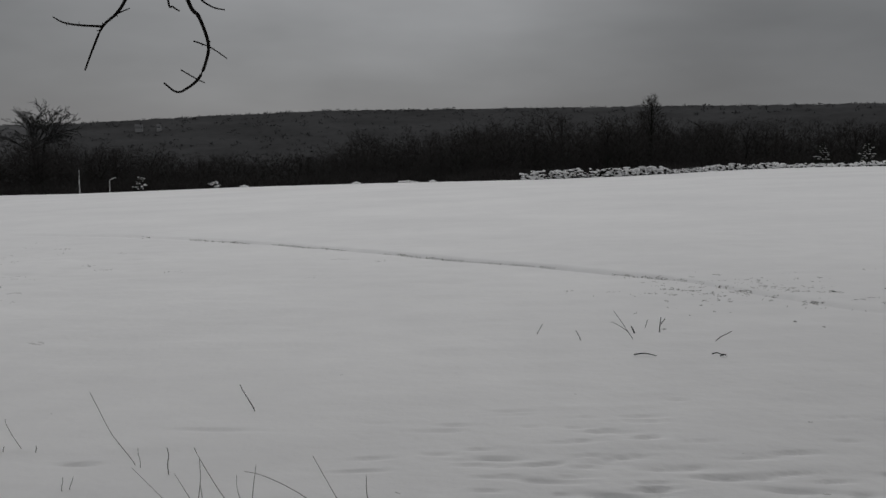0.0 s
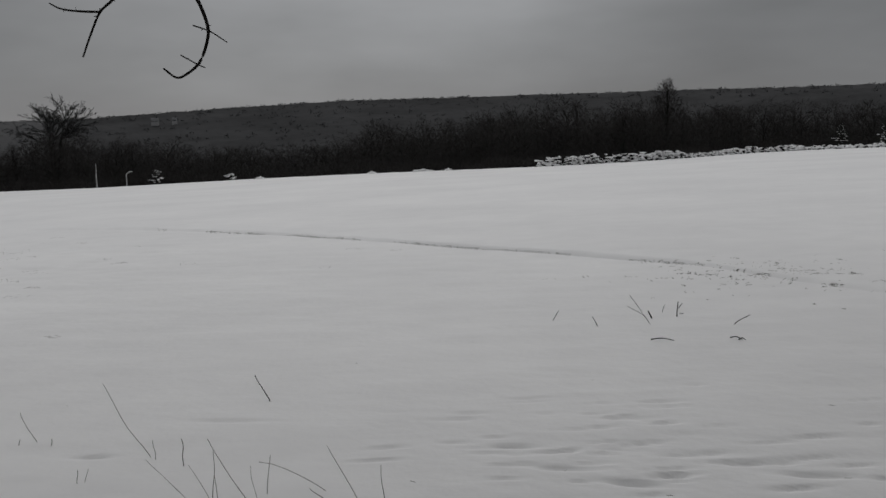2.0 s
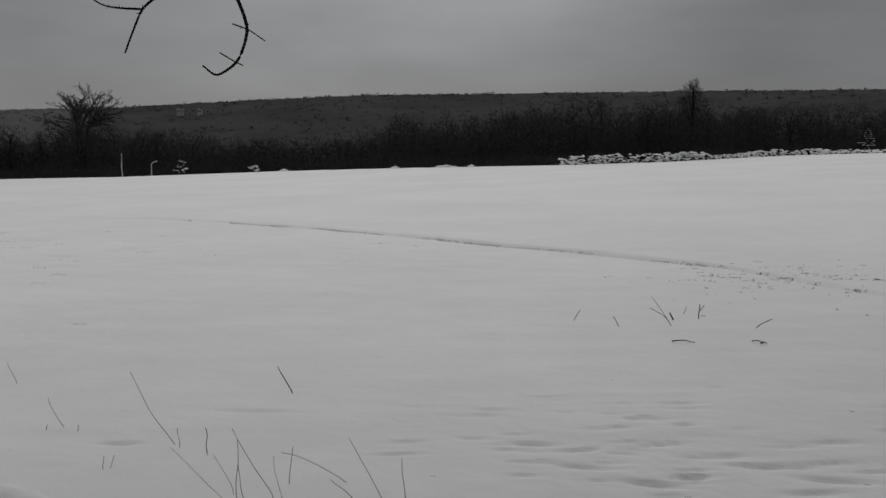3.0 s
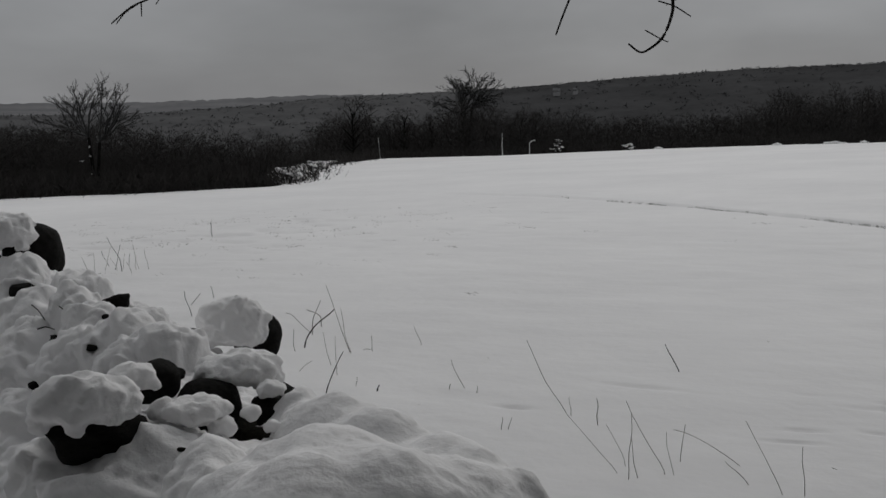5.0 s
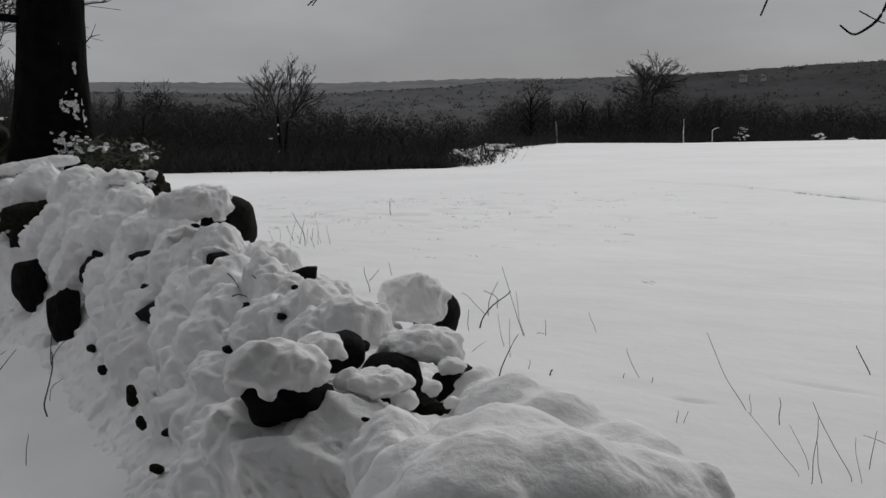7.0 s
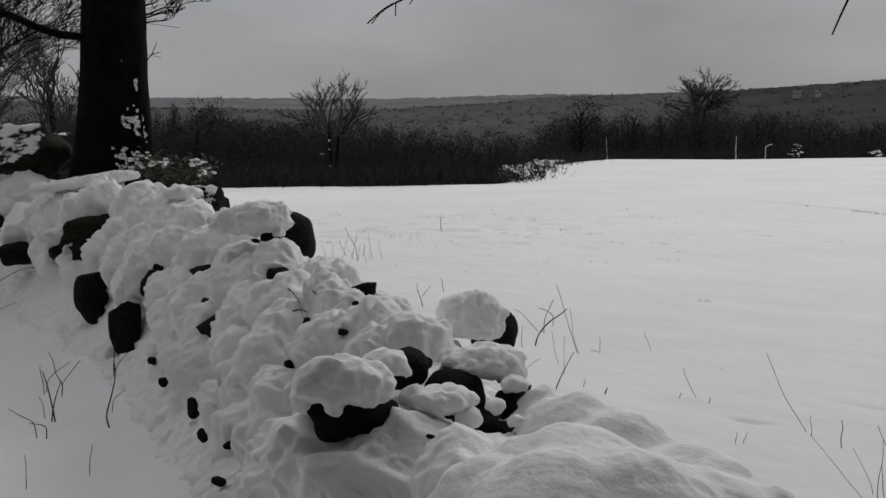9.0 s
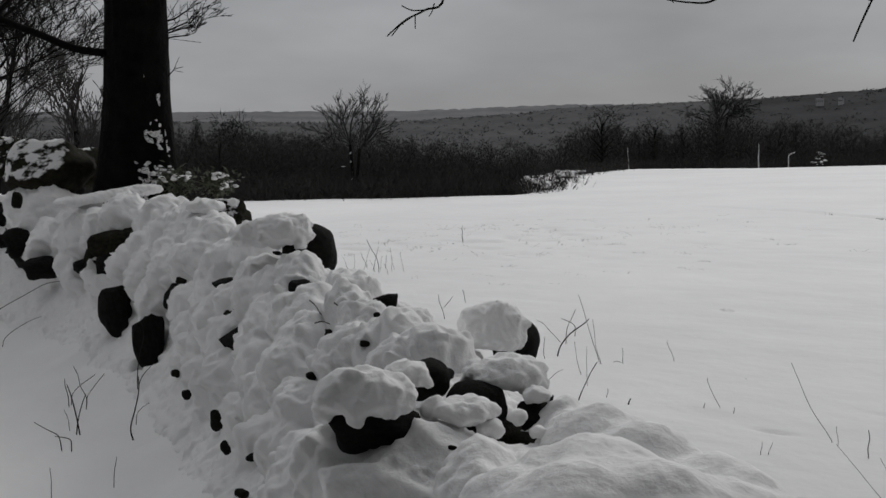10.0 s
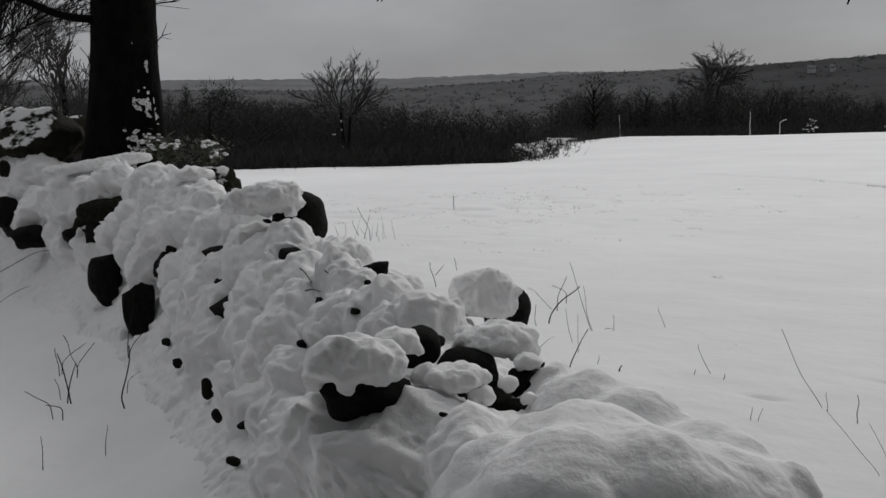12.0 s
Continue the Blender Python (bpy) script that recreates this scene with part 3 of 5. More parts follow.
def boulder(seed, subdiv=3, cuts=7, rough=0.16, blocky=3.4):
    """A worn angular stone about one metre in half size."""
    rng = random.Random(seed)
    bm = bmesh.new()
    bmesh.ops.create_icosphere(bm, subdivisions=subdiv, radius=1.0)
    for v in bm.verts:  # blocky rather than round
        c = v.co
        c *= 0.93 / (abs(c.x) ** blocky + abs(c.y) ** blocky + abs(c.z) ** blocky) ** (1 / blocky)
    planes = []
    for _ in range(cuts):
        n = Vector((rng.gauss(0, 1), rng.gauss(0, 1), rng.gauss(0, 0.8))).normalized()
        planes.append((n, rng.uniform(0.62, 0.92)))
    off = Vector((rng.uniform(0, 90), rng.uniform(0, 90), rng.uniform(0, 90)))
    for v in bm.verts:
        p = v.co.copy()
        for n, d in planes:
            over = p.dot(n) - d
            if over > 0:
                p -= n * over * 0.9
        q = p * (1 + rough * noise.noise(p * 1.7 + off) + rough * 0.5 * noise.noise(p * 5 + off))
        v.co = q
    for f in bm.faces:
        f.smooth = True
    return bm


def stone_mesh(name, seed, mat, subdiv=3, cuts=7, rough=0.16, blocky=3.4):
    bm = boulder(seed, subdiv, cuts, rough, blocky)
    me = bpy.data.meshes.new(name)
    bm.to_mesh(me)
    bm.free()
    me.materials.append(mat)
    return me


STONE_SHAPES = [stone_mesh("stone", 100 + k, ROCK if k % 4 else MOSS_ROCK) for k in range(7)]
ROUND_SHAPES = [stone_mesh("stone", 130 + k, ROCK, 4, 2, 0.07, 2.3) for k in range(3)]
SNOWY_SHAPES = [stone_mesh("stone", 150 + k, SNOWY_ROCK, 4) for k in range(3)]
RUBBLE_SHAPES = [stone_mesh("stone", 200 + k, ROCK if k % 3 else MOSS_ROCK, 2, 6) for k in range(6)]


LEFT = 0.62  # the near face stands closer to the centre line


PROFILE_Q, PROFILE_K = (0, 0.2, 0.5, 0.8, 1.0, 1.2, 1.4, 1.6, 1.8), (1.0, 0.98, 0.87, 0.72, 0.57, 0.34, 0.17, 0.06, 0.0)


def envelope(s, v):
    """The height of the stones' heap at s along, v across."""
    x, y, top, w = wall_at(s, v)
    q = abs(v) / (w if v > 0 else w * LEFT)
    g = gz(x, y)
    k = float(np.interp(q, PROFILE_Q, PROFILE_K))
    return x, y, g + (top - g) * k


def build_wall():
    rng = random.Random(11)
    wall = thing("stone_wall", *envelope(4.0, 0)[:2], gz(*envelope(4.0, 0)[:2]), "tumbled dry stone wall of dark boulders half buried in snow", "stone wall")
    org = Vector(wall.location)

    def put(me, x, y, z, a, b, c, turn, tx=0, ty=0):
        ob = part("stone", me, wall)
        ob.matrix_local = Matrix.Translation(Vector((x, y, z)) - org) @ Euler((radians(tx), radians(ty), radians(turn))).to_matrix().to_4x4() @ Matrix.Diagonal((a, b, c, 1))

    n = 0
    for row in STONES_ROUND:
        put(ROUND_SHAPES[n % 3], *row, rng.uniform(-6, 6), rng.uniform(-6, 6))
        n += 1
    for row in (*STONES_NEAR, *STONES_FACE):
        put(STONE_SHAPES[n % 7], *row, rng.uniform(-8, 8), rng.uniform(-8, 8))
        n += 1
    for x, y, z, a, c in STONES_GAPS:
        put(STONE_SHAPES[n % 7], x, y, z, a, a, c, rng.uniform(30, 60), rng.uniform(-8, 8), rng.uniform(-8, 8))
        n += 1
    for row in STONES_FAR:
        put(SNOWY_SHAPES[n % 3], *row, rng.uniform(-8, 8), rng.uniform(-8, 8))
        n += 1
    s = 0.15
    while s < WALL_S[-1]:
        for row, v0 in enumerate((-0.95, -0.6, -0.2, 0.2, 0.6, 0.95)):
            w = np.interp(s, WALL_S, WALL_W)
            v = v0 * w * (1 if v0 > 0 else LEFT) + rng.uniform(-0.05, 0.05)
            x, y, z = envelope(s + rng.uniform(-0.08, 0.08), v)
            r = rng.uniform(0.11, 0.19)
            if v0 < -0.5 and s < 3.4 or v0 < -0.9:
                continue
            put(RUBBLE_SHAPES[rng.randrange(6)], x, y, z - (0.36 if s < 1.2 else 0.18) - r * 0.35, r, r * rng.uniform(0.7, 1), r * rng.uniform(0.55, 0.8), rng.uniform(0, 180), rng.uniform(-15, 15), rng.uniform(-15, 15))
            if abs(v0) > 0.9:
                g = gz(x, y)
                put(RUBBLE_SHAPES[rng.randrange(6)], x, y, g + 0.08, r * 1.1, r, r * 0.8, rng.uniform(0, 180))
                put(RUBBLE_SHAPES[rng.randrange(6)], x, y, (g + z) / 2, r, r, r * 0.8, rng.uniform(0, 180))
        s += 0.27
    # rubble heart of the wall, one dark sheet put in to keep gaps dark
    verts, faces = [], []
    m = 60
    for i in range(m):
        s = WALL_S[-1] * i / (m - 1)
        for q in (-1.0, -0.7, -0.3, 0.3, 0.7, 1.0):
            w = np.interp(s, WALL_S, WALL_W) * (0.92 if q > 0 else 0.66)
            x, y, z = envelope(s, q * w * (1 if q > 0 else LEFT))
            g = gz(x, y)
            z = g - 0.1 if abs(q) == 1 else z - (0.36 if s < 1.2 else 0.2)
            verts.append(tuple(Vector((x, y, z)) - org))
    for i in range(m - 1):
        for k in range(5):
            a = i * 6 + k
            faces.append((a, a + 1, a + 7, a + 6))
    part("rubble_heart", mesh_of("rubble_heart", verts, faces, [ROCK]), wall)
    return wall


def unit_ball(subdiv):
    bm = bmesh.new()
    bmesh.ops.create_icosphere(bm, subdivisions=subdiv, radius=1.0)
    out = [v.co.copy() for v in bm.verts], [[v.index for v in f.verts] for f in bm.faces]
    bm.free()
    return out


BALLS = {k: unit_ball(k) for k in (2, 3)}


def blob(heap, x, y, z, a, b, c, turn, seed, lump=0.12, fine=2):
    """Adds one rounded heap of snow to the lists in heap."""
    verts, faces = heap
    m = Matrix.Translation((x, y, z)) @ Matrix.Rotation(radians(turn), 4, "Z") @ Matrix.Diagonal((a, b, c, 1))
    off, base = Vector((seed * 1.7, seed * 0.9, seed * 2.3)), len(verts)
    for q in BALLS[fine][0]:
        p = q * (1 + lump * noise.noise(q * 1.6 + off) + lump * 0.6 * noise.noise(q * 3.7 + off))
        if p.z < 0:
            p.z *= 0.75
        verts.append(m @ p)
    faces.extend([i + base for i in f] for f in BALLS[fine][1])


def cap(heap, x, y, z, a, b, c, turn, seed):
    """A crumbling heap of snow: a core with many lumps on it and a ragged rim."""
    rng = random.Random(seed)
    blob(heap, x, y, z, a * 0.9, b * 0.9, c * 0.9, turn, seed, 0.12, 3)
    rot, s = Matrix.Rotation(radians(turn), 3, "Z"), min(a, c * 1.5)
    for k in range(24):
        w, up = rng.uniform(0, 6.28), rng.uniform(-0.7, 0.9)
        flat = math.sqrt(max(0.0, 1 - up * up)) if up > 0 else 1.0
        o = rot @ Vector((math.cos(w) * flat * a * 0.74, math.sin(w) * flat * b * 0.74, up * c * (0.66 if up > 0 else 0.9)))
        r = s * rng.uniform(0.12, 0.34)
        blob(heap, x + o.x, y + o.y, z + o.z, r * 1.15, r, r * rng.uniform(0.7, 1.1), rng.uniform(0, 180), seed * 31 + k, 0.2)


def settle(ob, heap, voxel, rounds):
    """Lets heaps of snow run into one another: voxel union, then smoothing, kept as a plain mesh."""
    ob.data.from_pydata(heap[0], [], heap[1])
    re = ob.modifiers.new("merge", "REMESH")
    re.mode, re.voxel_size, re.use_smooth_shade = "VOXEL", voxel, True
    sm = ob.modifiers.new("soften", "SMOOTH")
    sm.factor, sm.iterations = 0.5, rounds
    dg = bpy.context.evaluated_depsgraph_get()
    me = bpy.data.meshes.new_from_object(ob.evaluated_get(dg))
    ob.modifiers.clear()
    old = ob.data
    ob.data = me
    bpy.data.meshes.remove(old)
    me.polygons.foreach_set("use_smooth", [True] * len(me.polygons))


def crumble(ob, ratio, rag=0.009):
    """Roughens settled snow, then drops the points that its shape can do without."""
    me = ob.data
    co, nm = np.empty(len(me.vertices) * 3), np.empty(len(me.vertices) * 3)
    me.vertices.foreach_get("co", co)
    me.vertices.foreach_get("normal", nm)
    co, nm = co.reshape(-1, 3), nm.reshape(-1, 3)
    k = np.array([abs(noise.noise(Vector(c) * 7)) * 0.014 + abs(noise.noise(Vector(c) * 17)) * 0.011 + noise.noise(Vector(c) * 38) * rag + noise.noise(Vector(c) * 75) * rag * 0.5 - 0.009 for c in co])
    k *= np.clip((np.hypot(co[:, 0] + 0.75, co[:, 1] - 1.6) - 0.5) / 0.5, 0.75, 1.0)  # the drift is smoother
    me.vertices.foreach_set("co", (co + nm * k[:, None]).ravel())
    me.update()
    thin = ob.modifiers.new("thin", "DECIMATE")
    thin.ratio = ratio
    made = bpy.data.meshes.new_from_object(ob.evaluated_get(bpy.context.evaluated_depsgraph_get()))
    ob.modifiers.clear()
    ob.data = made
    made.polygons.foreach_set("use_smooth", [True] * len(made.polygons))
    made.materials.clear()
    made.materials.append(SNOW)


CAMERA_SIDE = Vector((0.62, -0.72, 0.30))  # the side towards the camera, where stones stay bare


def soft_max(a, b, k):
    return np.maximum(a, b) + k * np.log1p(np.exp(-np.abs(a - b) / k))


def build_skin():
    """The stones' heap as a smooth sheet: places and normals on a grid along and over the wall."""
    s1 = np.concatenate([np.arange(-0.30, 3.4, 0.008), np.arange(3.4, WALL_S[-1] + 0.35, 0.012)])
    q = np.linspace(-1.9, 1.9, 1521)
    k = np.interp(np.abs(q), PROFILE_Q, PROFILE_K)
    arc = np.concatenate([[0], np.cumsum(np.hypot(np.diff(q) * np.where(q[1:] > 0, 0.6, 0.6 * LEFT), np.diff(k) * 0.75))])
    q1 = np.interp(np.linspace(0, arc[-1], 264), arc, q)
    S, Q = np.meshgrid(s1, q1, indexing="ij")
    V = Q * np.interp(S, WALL_S, WALL_W) * np.where(Q > 0, 1, LEFT)
    X, Y, top, _ = wall_at(np.clip(S, 0.01, WALL_S[-1] - 0.01), V)
    fore, aft = np.clip(-S, 0, 1), np.clip(S - WALL_S[-1], 0, 1)  # past either end
    X, Y = X + fore * 0.52 - aft * 0.98, Y - fore * 0.85 + aft * 0.18
    G = ground_z(X, Y)
    q_all = np.hypot(Q, (fore + aft) * 5.2)
    K = np.interp(q_all, PROFILE_Q, PROFILE_K)
    P = np.stack([X, Y, G + (top - G) * K - 0.05 * np.clip((q_all - 1.62) / 0.16, 0, 1)], -1)
    for _ in range(12):  # round off the creases of the section
        P[:, 1:-1] = 0.25 * P[:, :-2] + 0.5 * P[:, 1:-1] + 0.25 * P[:, 2:]
    N = np.cross(np.gradient(P, axis=0), np.gradient(P, axis=1))
    N /= np.linalg.norm(N, axis=-1, keepdims=True)
    if N[len(s1) // 2, 132, 2] < 0:
        N = -N
    return s1, P, N, K


def foot(skin, p, reach):
    """The rows of the skin within reach of p, the nearest point there, and how far p stands out of it."""
    s1, P, N, _ = skin
    s0 = float(wall_uv(np.array([p[0]]), np.array([p[1]]))[0][0])
    i0, i1 = np.searchsorted(s1, (s0 - reach - 0.15, s0 + reach + 0.15))
    i0, i1 = min(i0, len(s1) - 2), max(i1, i0 + 2)
    d = np.linalg.norm(P[i0:i1] - np.array(p), axis=-1)
    at = np.unravel_index(np.argmin(d), d.shape)
    base = P[i0:i1][at]
    return i0, i1, base, float(np.dot(np.array(p) - base, N[i0:i1][at]))


def swell(skin, D, p, a, c, steep, k, limit):
    """Raises the snow's depth D by one rounded cushion whose skirts run down to what lies round it."""
    i0, i1, base, up = foot(skin, p, a * 1.5 + 0.1)
    if up > 0.3:
        return
    if up > 0.05:  # what stands well out of the heap has a softer foot
        steep, k = 1.0, 0.014
    q = (skin[1][i0:i1] - base) / a
    d = np.linalg.norm(q, axis=-1)
    d = d * (1 + 0.4 * (vnoise(q[..., 0] * 1.5 + p[0] * 9, q[..., 1] * 1.5 + q[..., 2] * 1.5 + p[1] * 9, 3) - 0.5))
    h = up + np.where(d < 1, c * np.sqrt(np.clip(1 - d * d * 0.8, 0, 1)), c * 0.447 - (d - 1) * a * steep)
    D[i0:i1] = soft_max(D[i0:i1], np.minimum(h, limit[i0:i1]), k)


def build_wall_snow(wall):
    rng = random.Random(23)
    n = 0
    slab = [(*Vector(SLAB[0]).lerp(Vector(SLAB[1]), k / 11), 0.10, 0.085, 0.05 - 0.0008 * abs(k - 6), 56) for k in range(12)]
    for rows in (CAP_BIG, CAP_ROUND, CAP_BLOCK, CAP_MID, *([row] for row in CAP_CLEFT), slab):
        own = [], []
        for row in rows:
            if rows is slab:
                blob(own, *row, 5, 0.05, 3)
            else:
                cap(own, *row, n + 900)
            n += 1
        ob = new("snow_cap", bpy.data.meshes.new("snow_cap"))
        settle(ob, own, 0.008, 3)
        crumble(ob, 0.6, 0.008)
        ob.parent, ob.matrix_parent_inverse = wall, Matrix.Translation(-Vector(wall.location))
        tagged(ob, "smooth snow lying along a slab" if rows is slab else "rounded cap of white snow")
    # the drift over the near end: swells that widen downwards and run together
    own = [], []
    for x, y, z, a, c in DRIFT:
        for k in range(3):
            blob(own, x, y, z - (0, 0.04, 0.15)[k], a * (1.05, 1.8, 2.5)[k], a * (0.95, 1.7, 2.3)[k], (c * 1.15, c * 1.45, 0.14)[k], rng.uniform(0, 180), n, 0.14, 3)
            n += 1
        for k in range(5):
            w, r = rng.uniform(0, 6.28), a * rng.uniform(0.22, 0.45)
            blob(own, x + math.cos(w) * a * 0.7, y + math.sin(w) * a * 0.7, z + c * 0.45 - r * 0.25, r * 1.3, r, r * 0.6, rng.uniform(0, 180), n + k, 0.2, 3)
    ob = new("snow_drift", bpy.data.meshes.new("snow_drift"))
    settle(ob, own, 0.012, 44)
    crumble(ob, 0.5, 0.005)
    ob.parent, ob.matrix_parent_inverse = wall, Matrix.Translation(-Vector(wall.location))
    tagged(ob, "smooth rounded drift of white snow")
    # the blanket: its depth over the heap of stones
    skin = build_skin()
    s1, P, N, K = skin
    D = -np.where(s1 < 1.7, 0.09, 0.085)[:, None] * np.clip(K * 3, 0, 1) + 0.06 * (fbm(P[..., 0] * 6 + P[..., 2] * 3, P[..., 1] * 6 + P[..., 2] * 4, 51, 3) - 0.44)
    limit = np.full(D.shape, 9.0)  # stones stay bare on the side towards the camera
    for rows, small in (((*STONES_ROUND, *STONES_NEAR, *STONES_FACE, STONES_FAR[2], PIT), False), (STONES_GAPS, True)):
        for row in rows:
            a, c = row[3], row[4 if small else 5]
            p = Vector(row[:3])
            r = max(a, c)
            i0, i1, base, up = foot(skin, p + CAMERA_SIDE * r * 0.35, r + 0.1)
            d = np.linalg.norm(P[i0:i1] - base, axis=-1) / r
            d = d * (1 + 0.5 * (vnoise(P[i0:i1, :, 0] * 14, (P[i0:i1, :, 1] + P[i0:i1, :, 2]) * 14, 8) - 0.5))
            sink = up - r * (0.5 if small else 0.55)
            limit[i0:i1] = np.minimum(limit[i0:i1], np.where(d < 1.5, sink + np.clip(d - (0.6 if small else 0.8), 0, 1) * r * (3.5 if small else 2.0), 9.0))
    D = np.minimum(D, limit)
    for x, y, z, a, c in (*LUMPS_NEAR, *LUMPS_MID, *LUMPS_UPPER, *LUMPS_FAR):
        swell(skin, D, (x, y, z), a, c * 0.92, 1.5, 0.006, limit)
        for k in range(7):
            o = Vector((rng.gauss(0, 1), rng.gauss(0, 1), rng.gauss(0, 1))).normalized()
            r = min(a, c * 1.6) * rng.uniform(0.25, 0.5)
            swell(skin, D, (x + o.x * a * 0.8, y + o.y * a * 0.8, z + o.z * c * 0.8), r, r * rng.uniform(0.35, 0.6), 1.3, 0.003, limit)
    # crumbled surface, quieter on the drift
    quiet = np.clip((np.hypot(P[..., 0] + 0.95, P[..., 1] - 1.8) - 0.35) / 0.5, 0.5, 1.0)
    R = P + N * D[..., None]
    rag = np.array([abs(noise.noise(Vector(p) * 8)) * 0.028 + abs(noise.noise(Vector(p) * 18)) * 0.032 + noise.noise(Vector(p) * 42) * 0.009 for p in R.reshape(-1, 3).tolist()]).reshape(D.shape)
    R = R + N * ((rag - 0.015) * quiet)[..., None]
    n_rows, m = D.shape
    i, j = np.meshgrid(np.arange(n_rows - 1), np.arange(m - 1), indexing="ij")
    faces = np.stack([i * m + j, (i + 1) * m + j, (i + 1) * m + j + 1, i * m + j + 1], -1).reshape(-1, 4)
    me = mesh_of("snow_cover", R.reshape(-1, 3).tolist(), faces.tolist(), [SNOW])
    if me.polygons[len(me.polygons) // 2].normal.z < 0:
        me.flip_normals()
    return tagged(new("snow_cover", me), "thick lumpy blanket of white snow over the stone wall", "snow", kind="stuff")


build_wall_snow(build_wall())

# ---- woods ----
TOP_AZ = [-40, -24, -21, -15.6, -13, -11, -8, -5.5, -2.7, 2, 5.5, 8, 12.4, 16.4, 19, 22, 25.8, 28.3, 30, 31.2, 33, 36, 40, 45, 50, 60, 80]
TOP_S = [0.04, 0.038, 0.032, 0.037, 0.032, 0.044, 0.036, 0.037, 0.029, 0.019, 0.0135, -0.006, -0.008, -0.004, 0.0, 0.002, -0.0087, 0.002, -0.012, -0.03, -0.0266, -0.0245, -0.018, -0.012, -0.011, -0.012, -0.012]


def twiggy_tree(seed, clumps, twigs, thick, cone=0.0, base=0.3):
    """A unit tree: trunk with limbs, and fine twigs that bristle out of many clumps."""
    rng = random.Random(seed)
    tv, tf, cv, cf = [], [], [], []
    lean = Vector((rng.gauss(0, 0.02), rng.gauss(0, 0.02), 0))
    tube(tv, tf, [(0, 0, -0.05), lean * 0.5 + Vector((0, 0, 0.3)), lean + Vector((0, 0, 0.8))], 0.016, 0.004, 5)
    for c in range(clumps):
        k = (c + rng.random()) / clumps
        w, wide = c * 2.4 + rng.uniform(-0.4, 0.4), (1 - k) ** 0.8 if cone else math.sin(math.pi * (0.16 + 0.74 * k)) ** 0.7
        out = 0.27 * wide * rng.uniform(0.35, 1.0)
        mid = Vector((math.cos(w) * out, math.sin(w) * out, base + (0.92 - base) * k))
        size = rng.uniform(0.10, 0.16) * (0.45 + 0.55 * wide)
        root = lean * mid.z + Vector((0, 0, mid.z * (0.55 + 0.25 * k)))
        tube(tv, tf, [root, root.lerp(mid, 0.5) + Vector((0, 0, 0.015)), mid], 0.007, 0.002, 3)
        for _ in range(twigs // clumps):
            d = Vector((rng.gauss(0, 1), rng.gauss(0, 1), rng.gauss(0.35, 0.9))).normalized()
            p = mid + d * size * rng.uniform(0.1, 1.0) ** 0.7
            tip = p + (d * 0.7 + Vector((rng.gauss(0, 0.6), rng.gauss(0, 0.6), rng.gauss(0.3, 0.5)))) * size * rng.uniform(0.2, 0.48)
            side = d.cross(Vector((rng.gauss(0, 1), rng.gauss(0, 1), rng.gauss(0, 1)))).normalized() * thick * rng.uniform(0.6, 1.3)
            n = len(cv)
            cv.extend([tuple(p - side), tuple(p + side), tuple(tip)])
            cf.append((n, n + 1, n + 2))
    return (tv, tf), (cv, cf)


def build_woods():
    rng = random.Random(5)
    shapes = []
    for k in range(7):
        (tv, tf), (cv, cf) = twiggy_tree(300 + k, 19 + k % 3, 1800, 0.0026, 1.0 if k == 6 else 0.0, 0.12 + 0.06 * (k % 3))
        n = len(tv)
        v, f = np.array(tv + cv) * 10, tf + [tuple(i + n for i in q) for q in cf]
        shapes.append((v, f))
    brush = []
    for k in range(5):
        r2, v, f = random.Random(400 + k), [], []
        for _ in range(170):
            w, h = r2.uniform(0, 6.28), r2.random()
            p = Vector((r2.gauss(0, 0.7), r2.gauss(0, 0.7), h * 0.7 - 0.15))
            d = Vector((math.cos(w) * 0.7, math.sin(w) * 0.7, r2.uniform(0.2, 1.3))) * r2.uniform(0.2, 0.5)
            side = d.cross(Vector((r2.gauss(0, 1), r2.gauss(0, 1), r2.gauss(0, 1)))).normalized() * r2.uniform(0.012, 0.025)
            n = len(v)
            v.extend([tuple(p - side), tuple(p + side), tuple(p + d)])
            f.append((n, n + 1, n + 2))
        brush.append((np.array(v), f))
    verts, faces, count = [], [], 0

    def add(shape, x, y, z, sxy, sz):
        nonlocal count
        v, f = shape
        w = rng.uniform(0, 6.28)
        c, s = math.cos(w), math.sin(w)
        p = np.stack([(v[:, 0] * c - v[:, 1] * s) * sxy + x, (v[:, 0] * s + v[:, 1] * c) * sxy + y, v[:, 2] * sz + z], -1)
        verts.append(p)
        faces.extend(tuple(i + count for i in q) for q in f)
        count += len(v)

    for k in range(560):
        az = -27 + 93 * (k + rng.random()) / 560
        re = np.interp(az, FINE_AZ, EDGE_R)
        rr = re + 3 + 100 * rng.random() ** 1.5
        x, y = -math.sin(radians(az)) * rr, math.cos(radians(az)) * rr
        z = float(field_z([x], [y])[0])
        top = EYE_Z + np.interp(az, TOP_AZ, TOP_S) * rr
        h = max(2.5, (top - z) * rng.uniform(0.66, 1.0) * 1.03)
        add(shapes[k % 7], x, y, z, min(h, 10) / 10 * rng.uniform(1.0, 1.5), h / 10)
    for k in range(750):
        az = -27 + 93 * (k + rng.random()) / 750
        re = np.interp(az, FINE_AZ, EDGE_R)
        rr = re + 0.8 + 7 * rng.random() ** 1.6
        x, y = -math.sin(radians(az)) * rr, math.cos(radians(az)) * rr
        z = float(field_z([x], [y])[0])
        h = rng.uniform(0.7, 1.5)
        add(brush[k % 5], x, y, z, 1.1, h)
    me = mesh_of("bare_woods", np.concatenate(verts).tolist(), faces, [WOODS], False)
